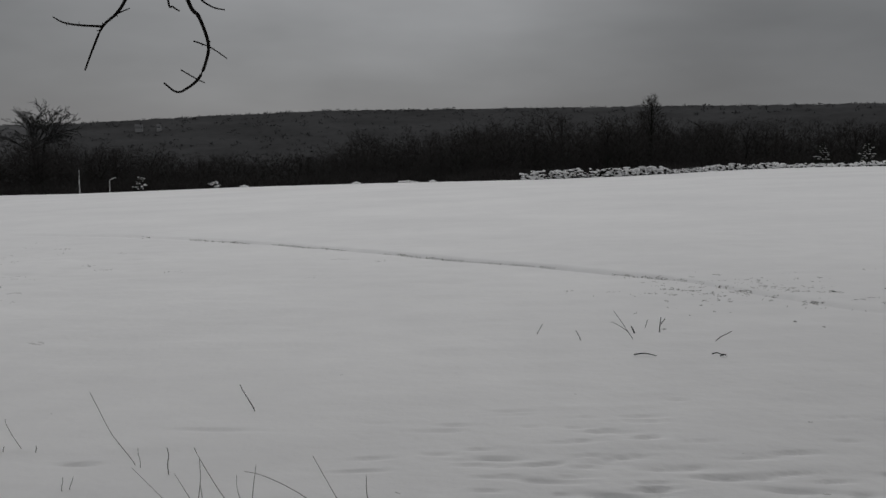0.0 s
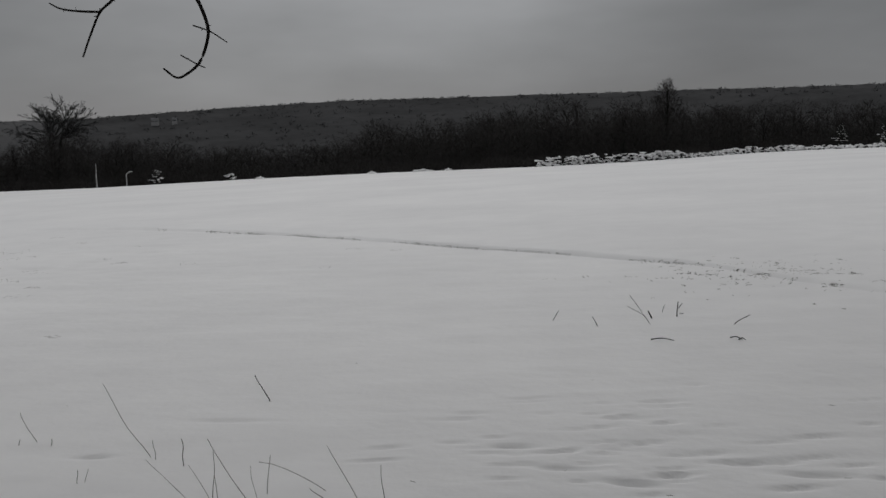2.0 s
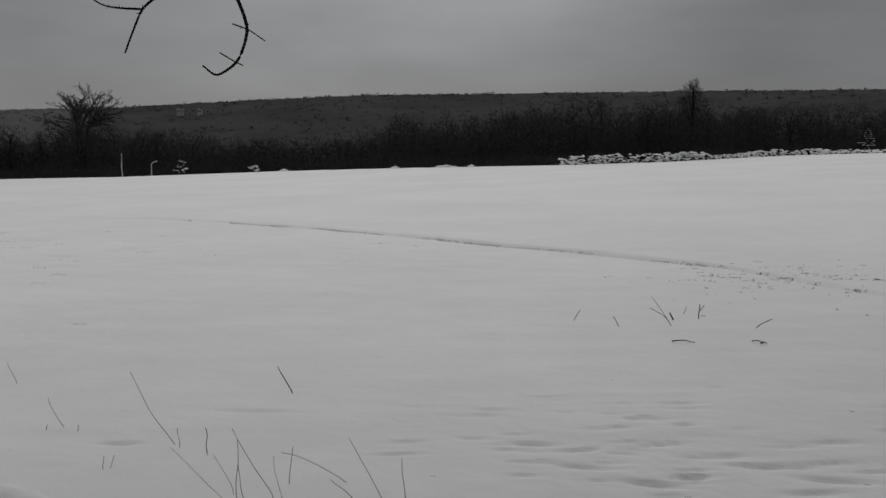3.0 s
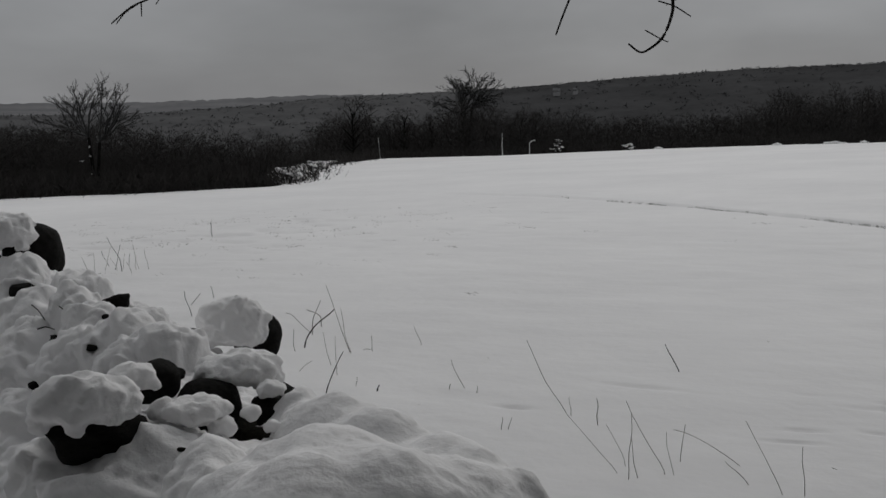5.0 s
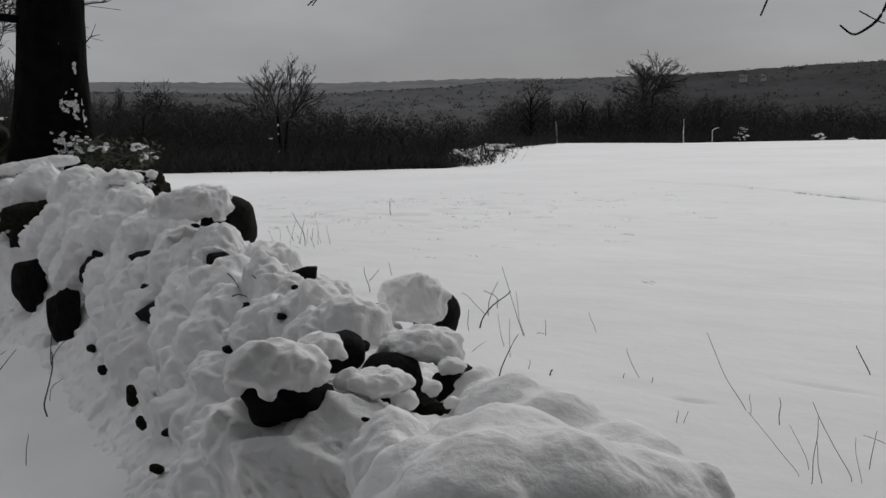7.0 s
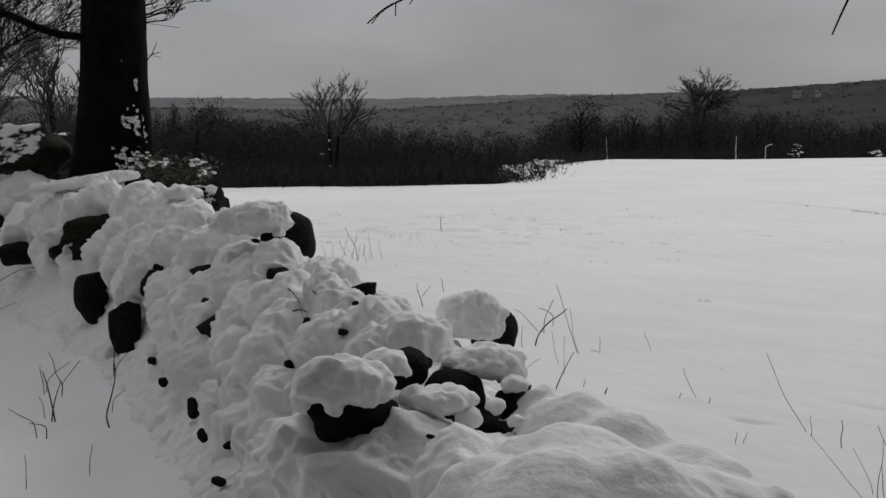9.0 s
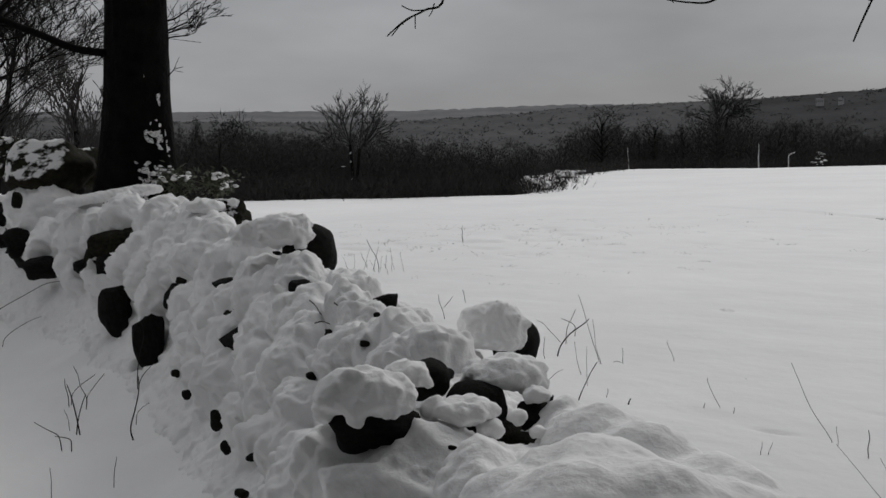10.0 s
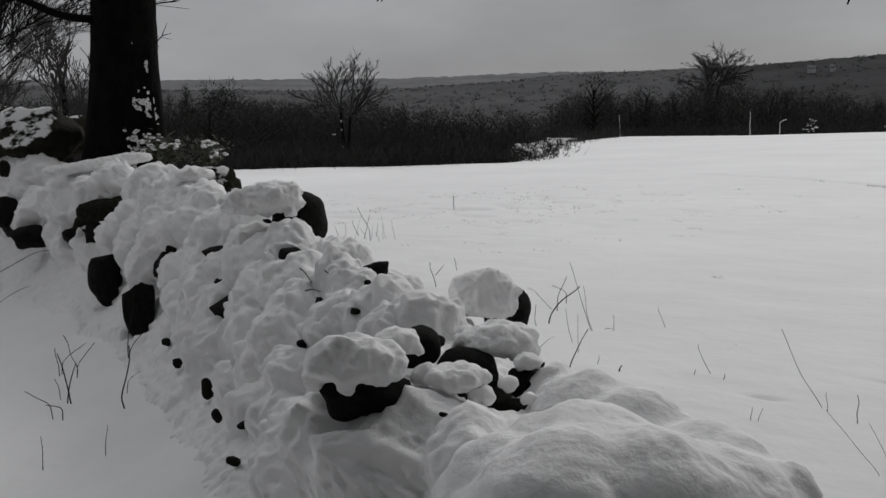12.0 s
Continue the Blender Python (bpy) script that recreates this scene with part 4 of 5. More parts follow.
    tagged(new("bare_woods", me), "dense dark bare deciduous woods behind the snowy field", "woods", kind="stuff")


build_woods()


def build_hill_trees():
    """Crowns that roughen the wooded hillside across the valley."""
    rng = np.random.default_rng(52)
    n, m = 3600, 16
    az = np.radians(rng.uniform(-28, 66, n))
    rr = 430 + 1050 * rng.random(n) ** 0.8
    x, y = -np.sin(az) * rr, np.cos(az) * rr
    z = np.array([float(field_z([a], [b])[0]) for a, b in zip(x, y)])
    tall = rng.uniform(2.5, 5.5, n)
    w, up = rng.uniform(0, 6.28, (n, m)), rng.uniform(-1, 1, (n, m))
    flat = np.sqrt(1 - up**2) * tall[:, None] * 0.9 * rng.random((n, m)) ** 0.5
    mid = np.stack([x[:, None] + np.cos(w) * flat, y[:, None] + np.sin(w) * flat, z[:, None] + tall[:, None] * (0.02 + 0.3 * up)], -1)
    a, b = rng.normal(0, 1, (n, m, 3)), rng.normal(0, 1, (n, m, 3))
    size = tall[:, None, None] * 0.2
    v = np.stack([mid - a * size * 0.45, mid + a * size * 0.45, mid + b * size + np.array((0, 0, 0.5))], 2).reshape(-1, 3)
    me = mesh_of("hill_woods", v.tolist(), np.arange(len(v)).reshape(-1, 3).tolist(), [HILL_WOODS, HAZED_HILL], False)
    # crowns left of 22.5 degrees take the same hazed colour
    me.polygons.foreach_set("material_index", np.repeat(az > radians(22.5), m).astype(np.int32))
    tagged(new("hill_woods", me), "hazy bare woods over the hillside across the valley", "woods", kind="stuff")


build_hill_trees()


def place(az, r, dz=0.0):
    x, y = -math.sin(radians(az)) * r, math.cos(radians(az)) * r
    return x, y, float(field_z([x], [y])[0]) + dz


def fan_tree(seed, fork, stems, depth, least, droop=0.0):
    """A unit tree whose stems fork low and fan out into a domed crown of upswept twigs."""
    rng = random.Random(seed)
    tv, tf, cv, cf = [], [], [], []

    def branch(p, d, length, radius, level):
        pts, q = [p], p
        for _ in range(3):
            d = (d + Vector((rng.gauss(0, 0.10), rng.gauss(0, 0.10), rng.gauss(0.07 - droop, 0.06)))).normalized()
            q = q + d * length / 3
            pts.append(q)
        tube(cv, cf, pts, radius, max(least, radius * 0.6), 3 if level < depth - 1 else 5)
        if level == 0:
            return
        for k in range(4 if level > 1 else 3):
            f = 0.25 + 0.75 * (k + rng.random()) / 4
            i = min(2, int(f * 3))
            at = pts[i].lerp(pts[i + 1], f * 3 - i)
            side = Vector((rng.gauss(0, 1), rng.gauss(0, 1), rng.gauss(0, 0.7))).normalized()
            branch(at, (d + side * rng.uniform(0.4, 0.75)).normalized(), length * rng.uniform(0.45, 0.65), max(least, radius * 0.55), level - 1)

    for k in range(stems):
        w = 6.28 * k / stems + rng.uniform(-0.3, 0.3)
        off = Vector((math.cos(w), math.sin(w), 0)) * 0.02
        head = off * 2.2 + Vector((0, 0, fork * rng.uniform(0.95, 1.1)))
        tube(tv, tf, [off * 0.5 + Vector((0, 0, -0.05)), off + Vector((0, 0, fork * 0.5)), head], 0.016, 0.010, 7)
        for j in range(5):
            turn, lean = w + rng.gauss(0, 1.1), (j + rng.random()) / 5 * 1.3
            d = Vector((math.cos(turn) * math.sin(lean), math.sin(turn) * math.sin(lean), math.cos(lean)))
            branch(head, d, (1 - fork) * (0.52 - 0.10 * lean), 0.007, depth)
    return (tv, tf), (cv, cf)


def lone_tree(az, r, top_slope, width_deg, seed, label, crown_mat, depth=4, fork=0.3, up=0.2, spread=0.62, least=0.02, kids=(2, 3), vase=False, name="bare_tree", trunk_mat=BARK, bristle=0, cone=0.0, stems=0, snow=0, girth=0.022, droop=0.0):
    x, y, z = place(az, r)
    h = EYE_Z + top_slope * r - z
    (tv, tf), (cv, cf) = bare_tree(seed, 1.0, depth, fork, spread, up, girth, least / h, kids, 3, 2 if depth > 3 else 3, vase)
    if bristle:
        (tv, tf), (cv, cf) = twiggy_tree(seed, 30, bristle, least / h, cone, fork)
    if stems:
        (tv, tf), (cv, cf) = fan_tree(seed, fork, stems, depth, least / h, droop)
    c = np.array(cv)
    wide = r * math.tan(radians(width_deg)) / (np.percentile(c[:, 0], 99) - np.percentile(c[:, 0], 1))
    tall = h / np.percentile(c[:, 2], 99.7 if stems else 98)
    tree = thing(name, x, y, z, label, "tree")
    trunk = part("trunk", mesh_of("trunk", [(p[0] * wide, p[1] * wide, p[2] * tall) for p in tv], tf, [trunk_mat]), tree)
    part("crown", mesh_of("crown", (c * (wide, wide, tall)).tolist(), cf, [crown_mat], False), tree)
    if snow:
        rng, heap = random.Random(seed), ([], [])
        for k in range(snow):  # snow lodged along the trunk and the lowest limbs
            o, size = rng.choice((0.0, 0.0, -0.5, 0.4)) + rng.gauss(0, 0.08), rng.uniform(0.02, 0.055)
            blob(heap, o - 0.06, -0.25, h * fork * rng.uniform(0.15, 1.0), size * (2.2 if abs(o) > 0.3 else 0.8), size, size * (0.5 if abs(o) > 0.3 else 1.1), 40, k, 0.5)
        tagged(part("snow_load", mesh_of("snow_load", heap[0], heap[1], [SNOW]), trunk), kind="stuff")


lone_tree(22.0, 104, 0.034, 3.7, 501, "tall bare tree with a rounded twiggy crown at the field's edge", FROST, 4, 0.56, least=0.011, stems=3, snow=4, droop=0.10)
lone_tree(42.15, 48, 0.025, 5.2, 502, "spreading bare tree with fine upswept twigs beyond the field", FROST, 4, 0.46, least=0.004, stems=2, snow=10)
lone_tree(-11.1, 108, 0.0505, 3.0, 503, "tall dark bare tree above the far stone wall", WOODS, 3, 0.3, least=0.03, bristle=3200, cone=0.6)
lone_tree(28.3, 92, 0.006, 2.6, 504, "dark bare tree at the corner of the field", WOODS, 3, 0.25, least=0.02, bristle=1600)
lone_tree(25.6, 95, -0.004, 2.0, 505, "slender dark bare tree at the field's edge", WOODS, 3, 0.25, least=0.02, bristle=1400)


# unseen woods added behind where one stands, beside the field, shading the near snow
def build_woods_behind():
    rng = random.Random(8)
    verts, faces, count = [], [], 0
    shapes = []
    for k in range(4):
        (tv, tf), (cv, cf) = bare_tree(340 + k, 10.0, 3, 0.12, 0.6, 0.2, 0.02, 0.03, (1, 2), 3, 2)
        shapes.append((np.array(tv + cv), tf + [tuple(i + len(tv) for i in q) for q in cf]))
    for k in range(75):
        az = 125 + 180 * (k + rng.random()) / 75
        rr = rng.uniform(4.8, 20)
        x, y = -math.sin(radians(az)) * rr, math.cos(radians(az)) * rr
        v, f = shapes[k % 4]
        w, h = rng.uniform(0, 6.28), rng.uniform(1.1, 1.8)
        c, s = math.cos(w), math.sin(w)
        z = float(field_z([x], [y])[0])
        verts.append(np.stack([(v[:, 0] * c - v[:, 1] * s) * h * 1.15 + x, (v[:, 0] * s + v[:, 1] * c) * h * 1.15 + y, v[:, 2] * h + z], -1))
        faces.extend(tuple(i + count for i in q) for q in f)
        count += len(v)
    me = mesh_of("shading_woods", np.concatenate(verts).tolist(), faces, [WOODS], False)
    tagged(new("shading_woods", me), "unseen dark bare woods added behind the viewer to shade the near snow", "woods", kind="stuff")


build_woods_behind()


# ---- the old tree by the wall ----
TREE_X, TREE_Y = -7.22, 5.335


def build_old_tree():
    rng = random.Random(77)
    g = gz(TREE_X, TREE_Y)
    tree = thing("old_tree", TREE_X, TREE_Y, g, "large dark-barked tree with snow clinging to its trunk beside the wall", "tree")
    # ridged trunk that flares at its foot
    verts, faces = [], []
    rings, sides = 90, 56
    for i in range(rings):
        z = -0.2 + 5.2 * i / (rings - 1)
        for k in range(sides):
            w = 2 * math.pi * k / sides
            flare = 0.15 * math.exp(-max(z - 0.85, 0) / 0.42) * (1 + 0.35 * math.sin(3 * w + 0.8) + 0.2 * math.sin(5 * w))
            q = Vector((math.cos(w) * 3.4, math.sin(w) * 3.4, z * 0.9))
            ridge = 1 - abs(noise.noise(q * 1.6)) * 2
            r = (0.255 - 0.010 * z) + flare + 0.016 * ridge + 0.012 * noise.noise(q * 0.5)
            verts.append((math.cos(w) * r + 0.012 * z, math.sin(w) * r, z))
    for i in range(rings - 1):
        for k in range(sides):
            faces.append((i * sides + k, i * sides + (k + 1) % sides, (i + 1) * sides + (k + 1) % sides, (i + 1) * sides + k))
    part("trunk", mesh_of("trunk", verts, faces, [BARK]), tree)

    def limb(name, pts, r0, r1, shoots, length, label=""):
        v, f = [], []
        line = smooth_line(pts, 5)
        tube(v, f, line, r0, r1, 9)
        for _ in range(shoots):
            k = rng.uniform(0.45, 1.0)
            i = min(int(k * (len(line) - 1)), len(line) - 2)
            d = (line[i + 1] - line[i]).normalized()
            side = Vector((rng.gauss(0, 1), rng.gauss(0, 1), rng.gauss(0.1, 0.8)))
            grow(rng, v, f, line[i], d * 0.7 + side * 0.5, length * rng.uniform(0.6, 1.1), r1 * 0.55, 3, 0.55, 0.12, (1, 3), 3, 0.0035, 0.7, 4)
        return part(name, mesh_of(name, v, f, [BARK]), tree, label)

    # the low limb over the wall
    limb("limb", [(-0.05, -0.22, 1.99 - g), (-0.18, -0.42, 2.02 - g), (-0.31, -0.64, 2.12 - g), (-0.45, -0.90, 2.24 - g), (-0.65, -1.30, 2.50 - g), (-0.95, -1.9, 2.95 - g)], 0.034, 0.020, 12, 0.7)
    # limbs above the view, one of them sending twigs down on the field side
    limb("limb", [(0.15, 0.15, 2.75), (0.45, 0.65, 2.75), (0.75, 1.2, 2.85), (1.0, 1.8, 3.1)], 0.06, 0.025, 0, 0.7)
    for p, d, n in (((0.08, 0.18, 2.33), (0.62, 0.78, 0.12), 0.26), ((0.08, 0.18, 2.38), (0.62, 0.78, 0.02), 0.30), ((0.08, 0.18, 2.36), (0.6, 0.8, 0.35), 0.28), ((0.08, 0.18, 2.46), (0.6, 0.8, 0.10), 0.30)):
        v, f = [], []
        grow(rng, v, f, p, d, n, 0.008, 3, 0.40, 0.12, (2, 3), 3, 0.0022, 0.66, 4)
        part("twig", mesh_of("twig", v, f, [BARK]), tree)
    for w in range(5):
        a = w * 1.3 + 0.4
        limb("limb", [(0.1, 0, 3.6 + 0.3 * w), (math.cos(a) * 0.8, math.sin(a) * 0.8, 4.3 + 0.3 * w), (math.cos(a) * 1.9, math.sin(a) * 1.9, 5.4 + 0.3 * w), (math.cos(a) * 2.7, math.sin(a) * 2.7, 6.8 + 0.3 * w)], 0.11, 0.03, 7, 0.9)
    v, f = [], []
    tube(v, f, [(0.24, 0.14, 2.02), (0.27, 0.18, 2.08), (0.30, 0.21, 2.18)], 0.006, 0.002, 4)
    tube(v, f, [(0.27, 0.18, 2.08), (0.32, 0.23, 2.10)], 0.004, 0.002, 4)
    part("twig", mesh_of("twig", v, f, [BARK]), tree)
    # snow caught in the bark on the weather side
    heap = [], []
    for n in range(15000):
        z, w = rng.uniform(0.9, 2.1), rng.uniform(-1.2, 0.65)
        flare = 0.15 * math.exp(-max(z - 0.85, 0) / 0.42) * (1 + 0.35 * math.sin(3 * w + 0.8) + 0.2 * math.sin(5 * w))
        r = (0.255 - 0.010 * z) + flare + 0.004
        x, y = math.cos(w) * r + 0.012 * z, math.sin(w) * r
        q = Vector((x, y, z * 0.8))
        off = abs(w + 0.20) / (0.95 - 0.32 * z)
        if noise.noise(q * 9) + 0.8 * noise.noise(q * 30) < 0.12 + 0.45 * off * off + 0.45 * max(z - 1.3, 0):
            continue
        s = rng.uniform(0.003, 0.007)
        blob(heap, x, y, z, 0.005, s, s * rng.uniform(0.6, 1.2), math.degrees(w), n, 0.4)
    patch = part("snow_patch", mesh_of("snow_patch", heap[0], heap[1], [SNOW]), tree, "white snow caught in rough bark")
    tagged(patch, kind="stuff")
    # the long bough that hangs over the field, out of sight overhead, and its twigs
    bough = [(-6.75, 5.0, 3.6), (-5.2, 4.3, 3.9), (-3.4, 3.4, 3.6), (-1.9, 2.75, 2.9), (-1.05, 2.62, 2.45), (-0.55, 2.75, 2.25)]
    org = Vector(tree.location)
    v, f = [], []
    tube(v, f, smooth_line([Vector(p) - org for p in bough], 6), 0.085, 0.012, 9)
    bough_part = part("bough", mesh_of("bough", v, f, [BARK]), tree)

    def hang(pts, r0, r1, knots=3):
        v, f = [], []
        line = smooth_line([Vector(p) - org for p in pts], 5)
        tube(v, f, line, r0, r1, 6)
        for k in range(knots):
            i = rng.randrange(2, len(line) - 1)
            d = Vector((rng.gauss(0, 1), rng.gauss(0, 1), rng.gauss(0, 1))).normalized()
            tube(v, f, [line[i], line[i] + d * 0.009], r1 * 0.9, r1 * 0.4, 4)
        part("twig", mesh_of("twig", v, f, [TWIG]), bough_part)

    hang([(-0.70, 2.70, 2.30), (-0.68, 2.68, 2.05), (-0.626, 2.678, 1.862), (-0.602, 2.684, 1.825), (-0.582, 2.689, 1.768), (-0.585, 2.688, 1.729), (-0.602, 2.684, 1.685), (-0.630, 2.677, 1.659), (-0.652, 2.671, 1.651), (-0.679, 2.664, 1.671)], 0.0058, 0.0022, 6)
    hang([(-0.614, 2.681, 1.769), (-0.577, 2.69, 1.756), (-0.54, 2.698, 1.732)], 0.0018, 0.0014, 1)
    hang([(-0.642, 2.674, 1.702), (-0.607, 2.683, 1.682), (-0.589, 2.687, 1.674)], 0.0016, 0.0014, 1)
    hang([(-0.70, 2.70, 2.30), (-0.72, 2.66, 1.95), (-0.758, 2.64, 1.854), (-0.778, 2.634, 1.821), (-0.805, 2.625, 1.792), (-0.825, 2.618, 1.743), (-0.842, 2.611, 1.692)], 0.0045, 0.002, 4)
    hang([(-0.805, 2.625, 1.792), (-0.852, 2.608, 1.792), (-0.883, 2.596, 1.796), (-0.904, 2.588, 1.807)], 0.003, 0.0014, 3)
    hang([(-0.778, 2.634, 1.821), (-0.749, 2.643, 1.836)], 0.002, 0.0012, 0)
    hang([(-0.69, 2.68, 2.1), (-0.669, 2.666, 1.867), (-0.658, 2.669, 1.845), (-0.643, 2.673, 1.835)], 0.003, 0.0016, 1)
    hang([(-0.65, 2.68, 1.95), (-0.604, 2.683, 1.873), (-0.573, 2.691, 1.849), (-0.544, 2.697, 1.843)], 0.003, 0.0014, 1)
    # twigs that hang further along it
    hang([(-4.2, 3.85, 3.8), (-3.373, 4.382, 2.6), (-3.317, 4.349, 2.118), (-3.395, 4.288, 2.042), (-3.472, 4.226, 1.991), (-3.542, 4.168, 1.912)], 0.009, 0.0035, 3)
    hang([(-3.395, 4.288, 2.042), (-3.446, 4.248, 2.041), (-3.486, 4.215, 2.063)], 0.004, 0.003, 1)
    hang([(-3.446, 4.248, 2.008), (-3.490, 4.212, 1.968), (-3.525, 4.183, 1.912)], 0.004, 0.003, 1)
    hang([(-3.433, 4.259, 2.020), (-3.433, 4.259, 1.950)], 0.0035, 0.0025, 0)
    hang([(-3.357, 4.318, 2.076), (-3.366, 4.311, 2.037), (-3.379, 4.301, 2.009)], 0.0035, 0.0025, 0)
    hang([(-1.05, 2.62, 2.45), (-1.0, 2.57, 2.0), (-1.036, 2.555, 1.851), (-1.098, 2.529, 1.819), (-1.141, 2.509, 1.789), (-1.183, 2.489, 1.788), (-1.23, 2.465, 1.795)], 0.0045, 0.0018, 3)


build_old_tree()


def build_shade_tree(x, y, seed):
    """Unseen tree added where one stands; its dense crown overhead shades the near snow."""
    z = gz(x, y)
    (tv, tf), (cv, cf) = bare_tree(seed, 10.0, 4, 0.40, 0.75, 0.05, 0.016, 0.03, (2, 3), 3, 2)
    tree = thing("bare_tree", x, y, z, "unseen tall bare tree added overhead to shade the wall's end", "tree")
    part("trunk", mesh_of("trunk", tv, tf, [BARK]), tree)
    c = np.array(cv) * (1.5, 1.5, 1.0)
    part("crown", mesh_of("crown", c.tolist(), cf, [BARK], False), tree)


build_shade_tree(0.6, -1.1, 91)


# ---- shrub at the tree's foot ----
def build_shrub(x, y, z, wide, tall, label):
    rng = random.Random(31)
    sh = thing("evergreen_shrub", x, y, z, label, "shrub")
    v, f, lv, lf, heap = [], [], [], [], ([], [])
    for _ in range(16):
        w = rng.uniform(0, 6.28)
        d = Vector((math.cos(w) * 0.8, math.sin(w) * 0.8, rng.uniform(0.5, 1.2))).normalized()
        p = [Vector((0, 0, 0)), d * wide * 0.5 + Vector((0, 0, tall * 0.1)), d * wide * rng.uniform(0.8, 1.1)]
        p[2].z = min(p[2].z, tall)
        tube(v, f, p, 0.008, 0.003, 4)
        for k in range(40):
            a = p[1].lerp(p[2], rng.random() ** 0.7) + Vector((rng.gauss(0, 0.04), rng.gauss(0, 0.04), rng.gauss(0, 0.035)))
            ld = Vector((rng.gauss(0, 1), rng.gauss(0, 1), rng.gauss(0, 0.6))).normalized()
            lw = ld.cross(Vector((0, 0, 1))).normalized() * rng.uniform(0.010, 0.016)
            ln, b = rng.uniform(0.045, 0.075), len(lv)
            up = Vector((0, 0, 0.007))
            lv.extend([a, a + ld * ln * 0.5 + lw + up, a + ld * ln, a + ld * ln * 0.5 - lw + up, a + ld * ln * 0.5 - up * 0.4])
            lf.extend([(b, b + 4, b + 1), (b + 4, b + 2, b + 1), (b, b + 3, b + 4), (b + 4, b + 3, b + 2)])
        if rng.random() < 0.75:
            q = p[2] + Vector((0, 0, 0.02))
            for j in range(6):
                blob(heap, q.x + rng.gauss(0, 0.03), q.y + rng.gauss(0, 0.03), q.z + rng.gauss(0, 0.012), rng.uniform(0.012, 0.03), rng.uniform(0.012, 0.03), rng.uniform(0.007, 0.016), 0, rng.randrange(99), 0.5)
    part("stem", mesh_of("stem", v, f, [TWIG]), sh)
    part("foliage", mesh_of("foliage", lv, lf, [LEAF], False), sh, "dull green leaves")
    tagged(part("snow_load", mesh_of("snow_load", heap[0], heap[1], [SNOW]), sh), kind="stuff")


build_shrub(-6.62, 5.45, 0.72, 0.42, 0.40, "low evergreen shrub flecked with snow at the tree's foot")

# ---- trees further along the wall ----
lone_tree(63.5, 18, 0.32, 24, 611, "wide bare tree with snow-lined limbs behind the wall", BARK, 5, 0.12, 0.22, 0.5, 0.004, (2, 3), girth=0.015)
lone_tree(70, 15, 0.35, 22, 612, "bare tree with arching limbs behind the wall", BARK, 5, 0.12, 0.18, 0.55, 0.004, (2, 3), girth=0.015)
lone_tree(61, 26, 0.16, 11, 614, "bare tree with fine tangled twigs beyond the wall", WOODS, 5, 0.15, 0.25, 0.5, 0.0045, (2, 3), girth=0.012)
lone_tree(56.9, 34, 0.06, 5, 613, "small bare tree beyond the wall", WOODS, 3, 0.2, 0.4, 0.5, 0.010)


# ---- along the edge of the field ----
def white_stem(az, low, high, lean, label, hooked=False, forks=0):
    """A pale slender trunk between two sight slopes."""
    r = float(np.interp(az, FINE_AZ, EDGE_R)) - 0.3
    x, y, z = place(az, r)
    h = EYE_Z + high * r - z
    ob = thing("birch" if not hooked else "bent_sapling", x, y, z, label, "tree")
    rng, v, f = random.Random(int(az * 10)), [], []
    if hooked:
        pts = [(0, 0, -0.2), (0.01, 0, h * 0.5), (0.0, 0, h * 0.78), (h * 0.22, 0, h * 0.96), (h * 0.42, 0, h * 1.0)]
        tube(v, f, smooth_line(pts, 4), 0.038, 0.028, 7)
        part("trunk", mesh_of("trunk", v, f, [BIRCH]), ob)
    else:
        pts = [(0, 0, -0.2)] + [(lean * k / 5 + rng.gauss(0, 0.03), rng.gauss(0, 0.03), h * k / 5) for k in range(1, 6)]
        tube(v, f, smooth_line(pts, 4), 0.048, 0.022, 7)
        part("trunk", mesh_of("trunk", v, f, [BIRCH]), ob)
        v, f = [], []
        for k in range(forks):
            grow(rng, v, f, (lean * 0.5, 0, h * rng.uniform(0.4, 0.9)), (rng.gauss(0, 1), rng.gauss(0, 1), 0.8), h * 0.4, 0.02, 2, 0.5, 0.3, (1, 2), 3, 0.012)
        if forks:
            part("crown", mesh_of("crown", v, f, [WOODS], False), ob)


white_stem(20.0, -0.0493, -0.027, -0.05, "slim white-barked trunk at the field's edge", forks=4)
white_stem(26.85, -0.0518, -0.032, -0.2, "short forked white-barked trunk at the field's edge", forks=5)
white_stem(18.48, -0.0485, -0.034, 0, "snow-plastered sapling bent over at the field's edge", hooked=True)


def snowy_bush(az, wide, tall, seed, label, snow=0.5, back=0.0):
    x, y, z = place(az, float(np.interp(az, FINE_AZ, EDGE_R)) + back)
    rng, v, f, heap = random.Random(seed), [], [], ([], [])
    ob = thing("snowy_bush", x, y, z, label, "bush", "snowy bushes along the field's edge")
    for _ in range(18):
        w = rng.uniform(0, 6.28)
        b = (rng.uniform(-0.4, 0.4) * wide, rng.uniform(-0.3, 0.3) * wide, -0.1)
        grow(rng, v, f, b, (math.cos(w) * 0.6, math.sin(w) * 0.6, 1), tall * rng.uniform(0.5, 0.8), 0.025, 2, 0.6, 0.1, (1, 2), 3, 0.014, 0.7, 2)
    for k in range(int(40 * snow)):
        blob(heap, rng.gauss(0, 0.35) * wide, rng.gauss(0, 0.3) * wide, tall * rng.uniform(0.05, 0.85), rng.uniform(0.06, 0.24), rng.uniform(0.06, 0.2), rng.uniform(0.03, 0.1), rng.uniform(0, 180), k, 0.5)
    part("crown", mesh_of("crown", v, f, [WOODS], False), ob)
    tagged(part("snow_load", mesh_of("snow_load", heap[0], heap[1], [SNOW]), ob), kind="stuff")


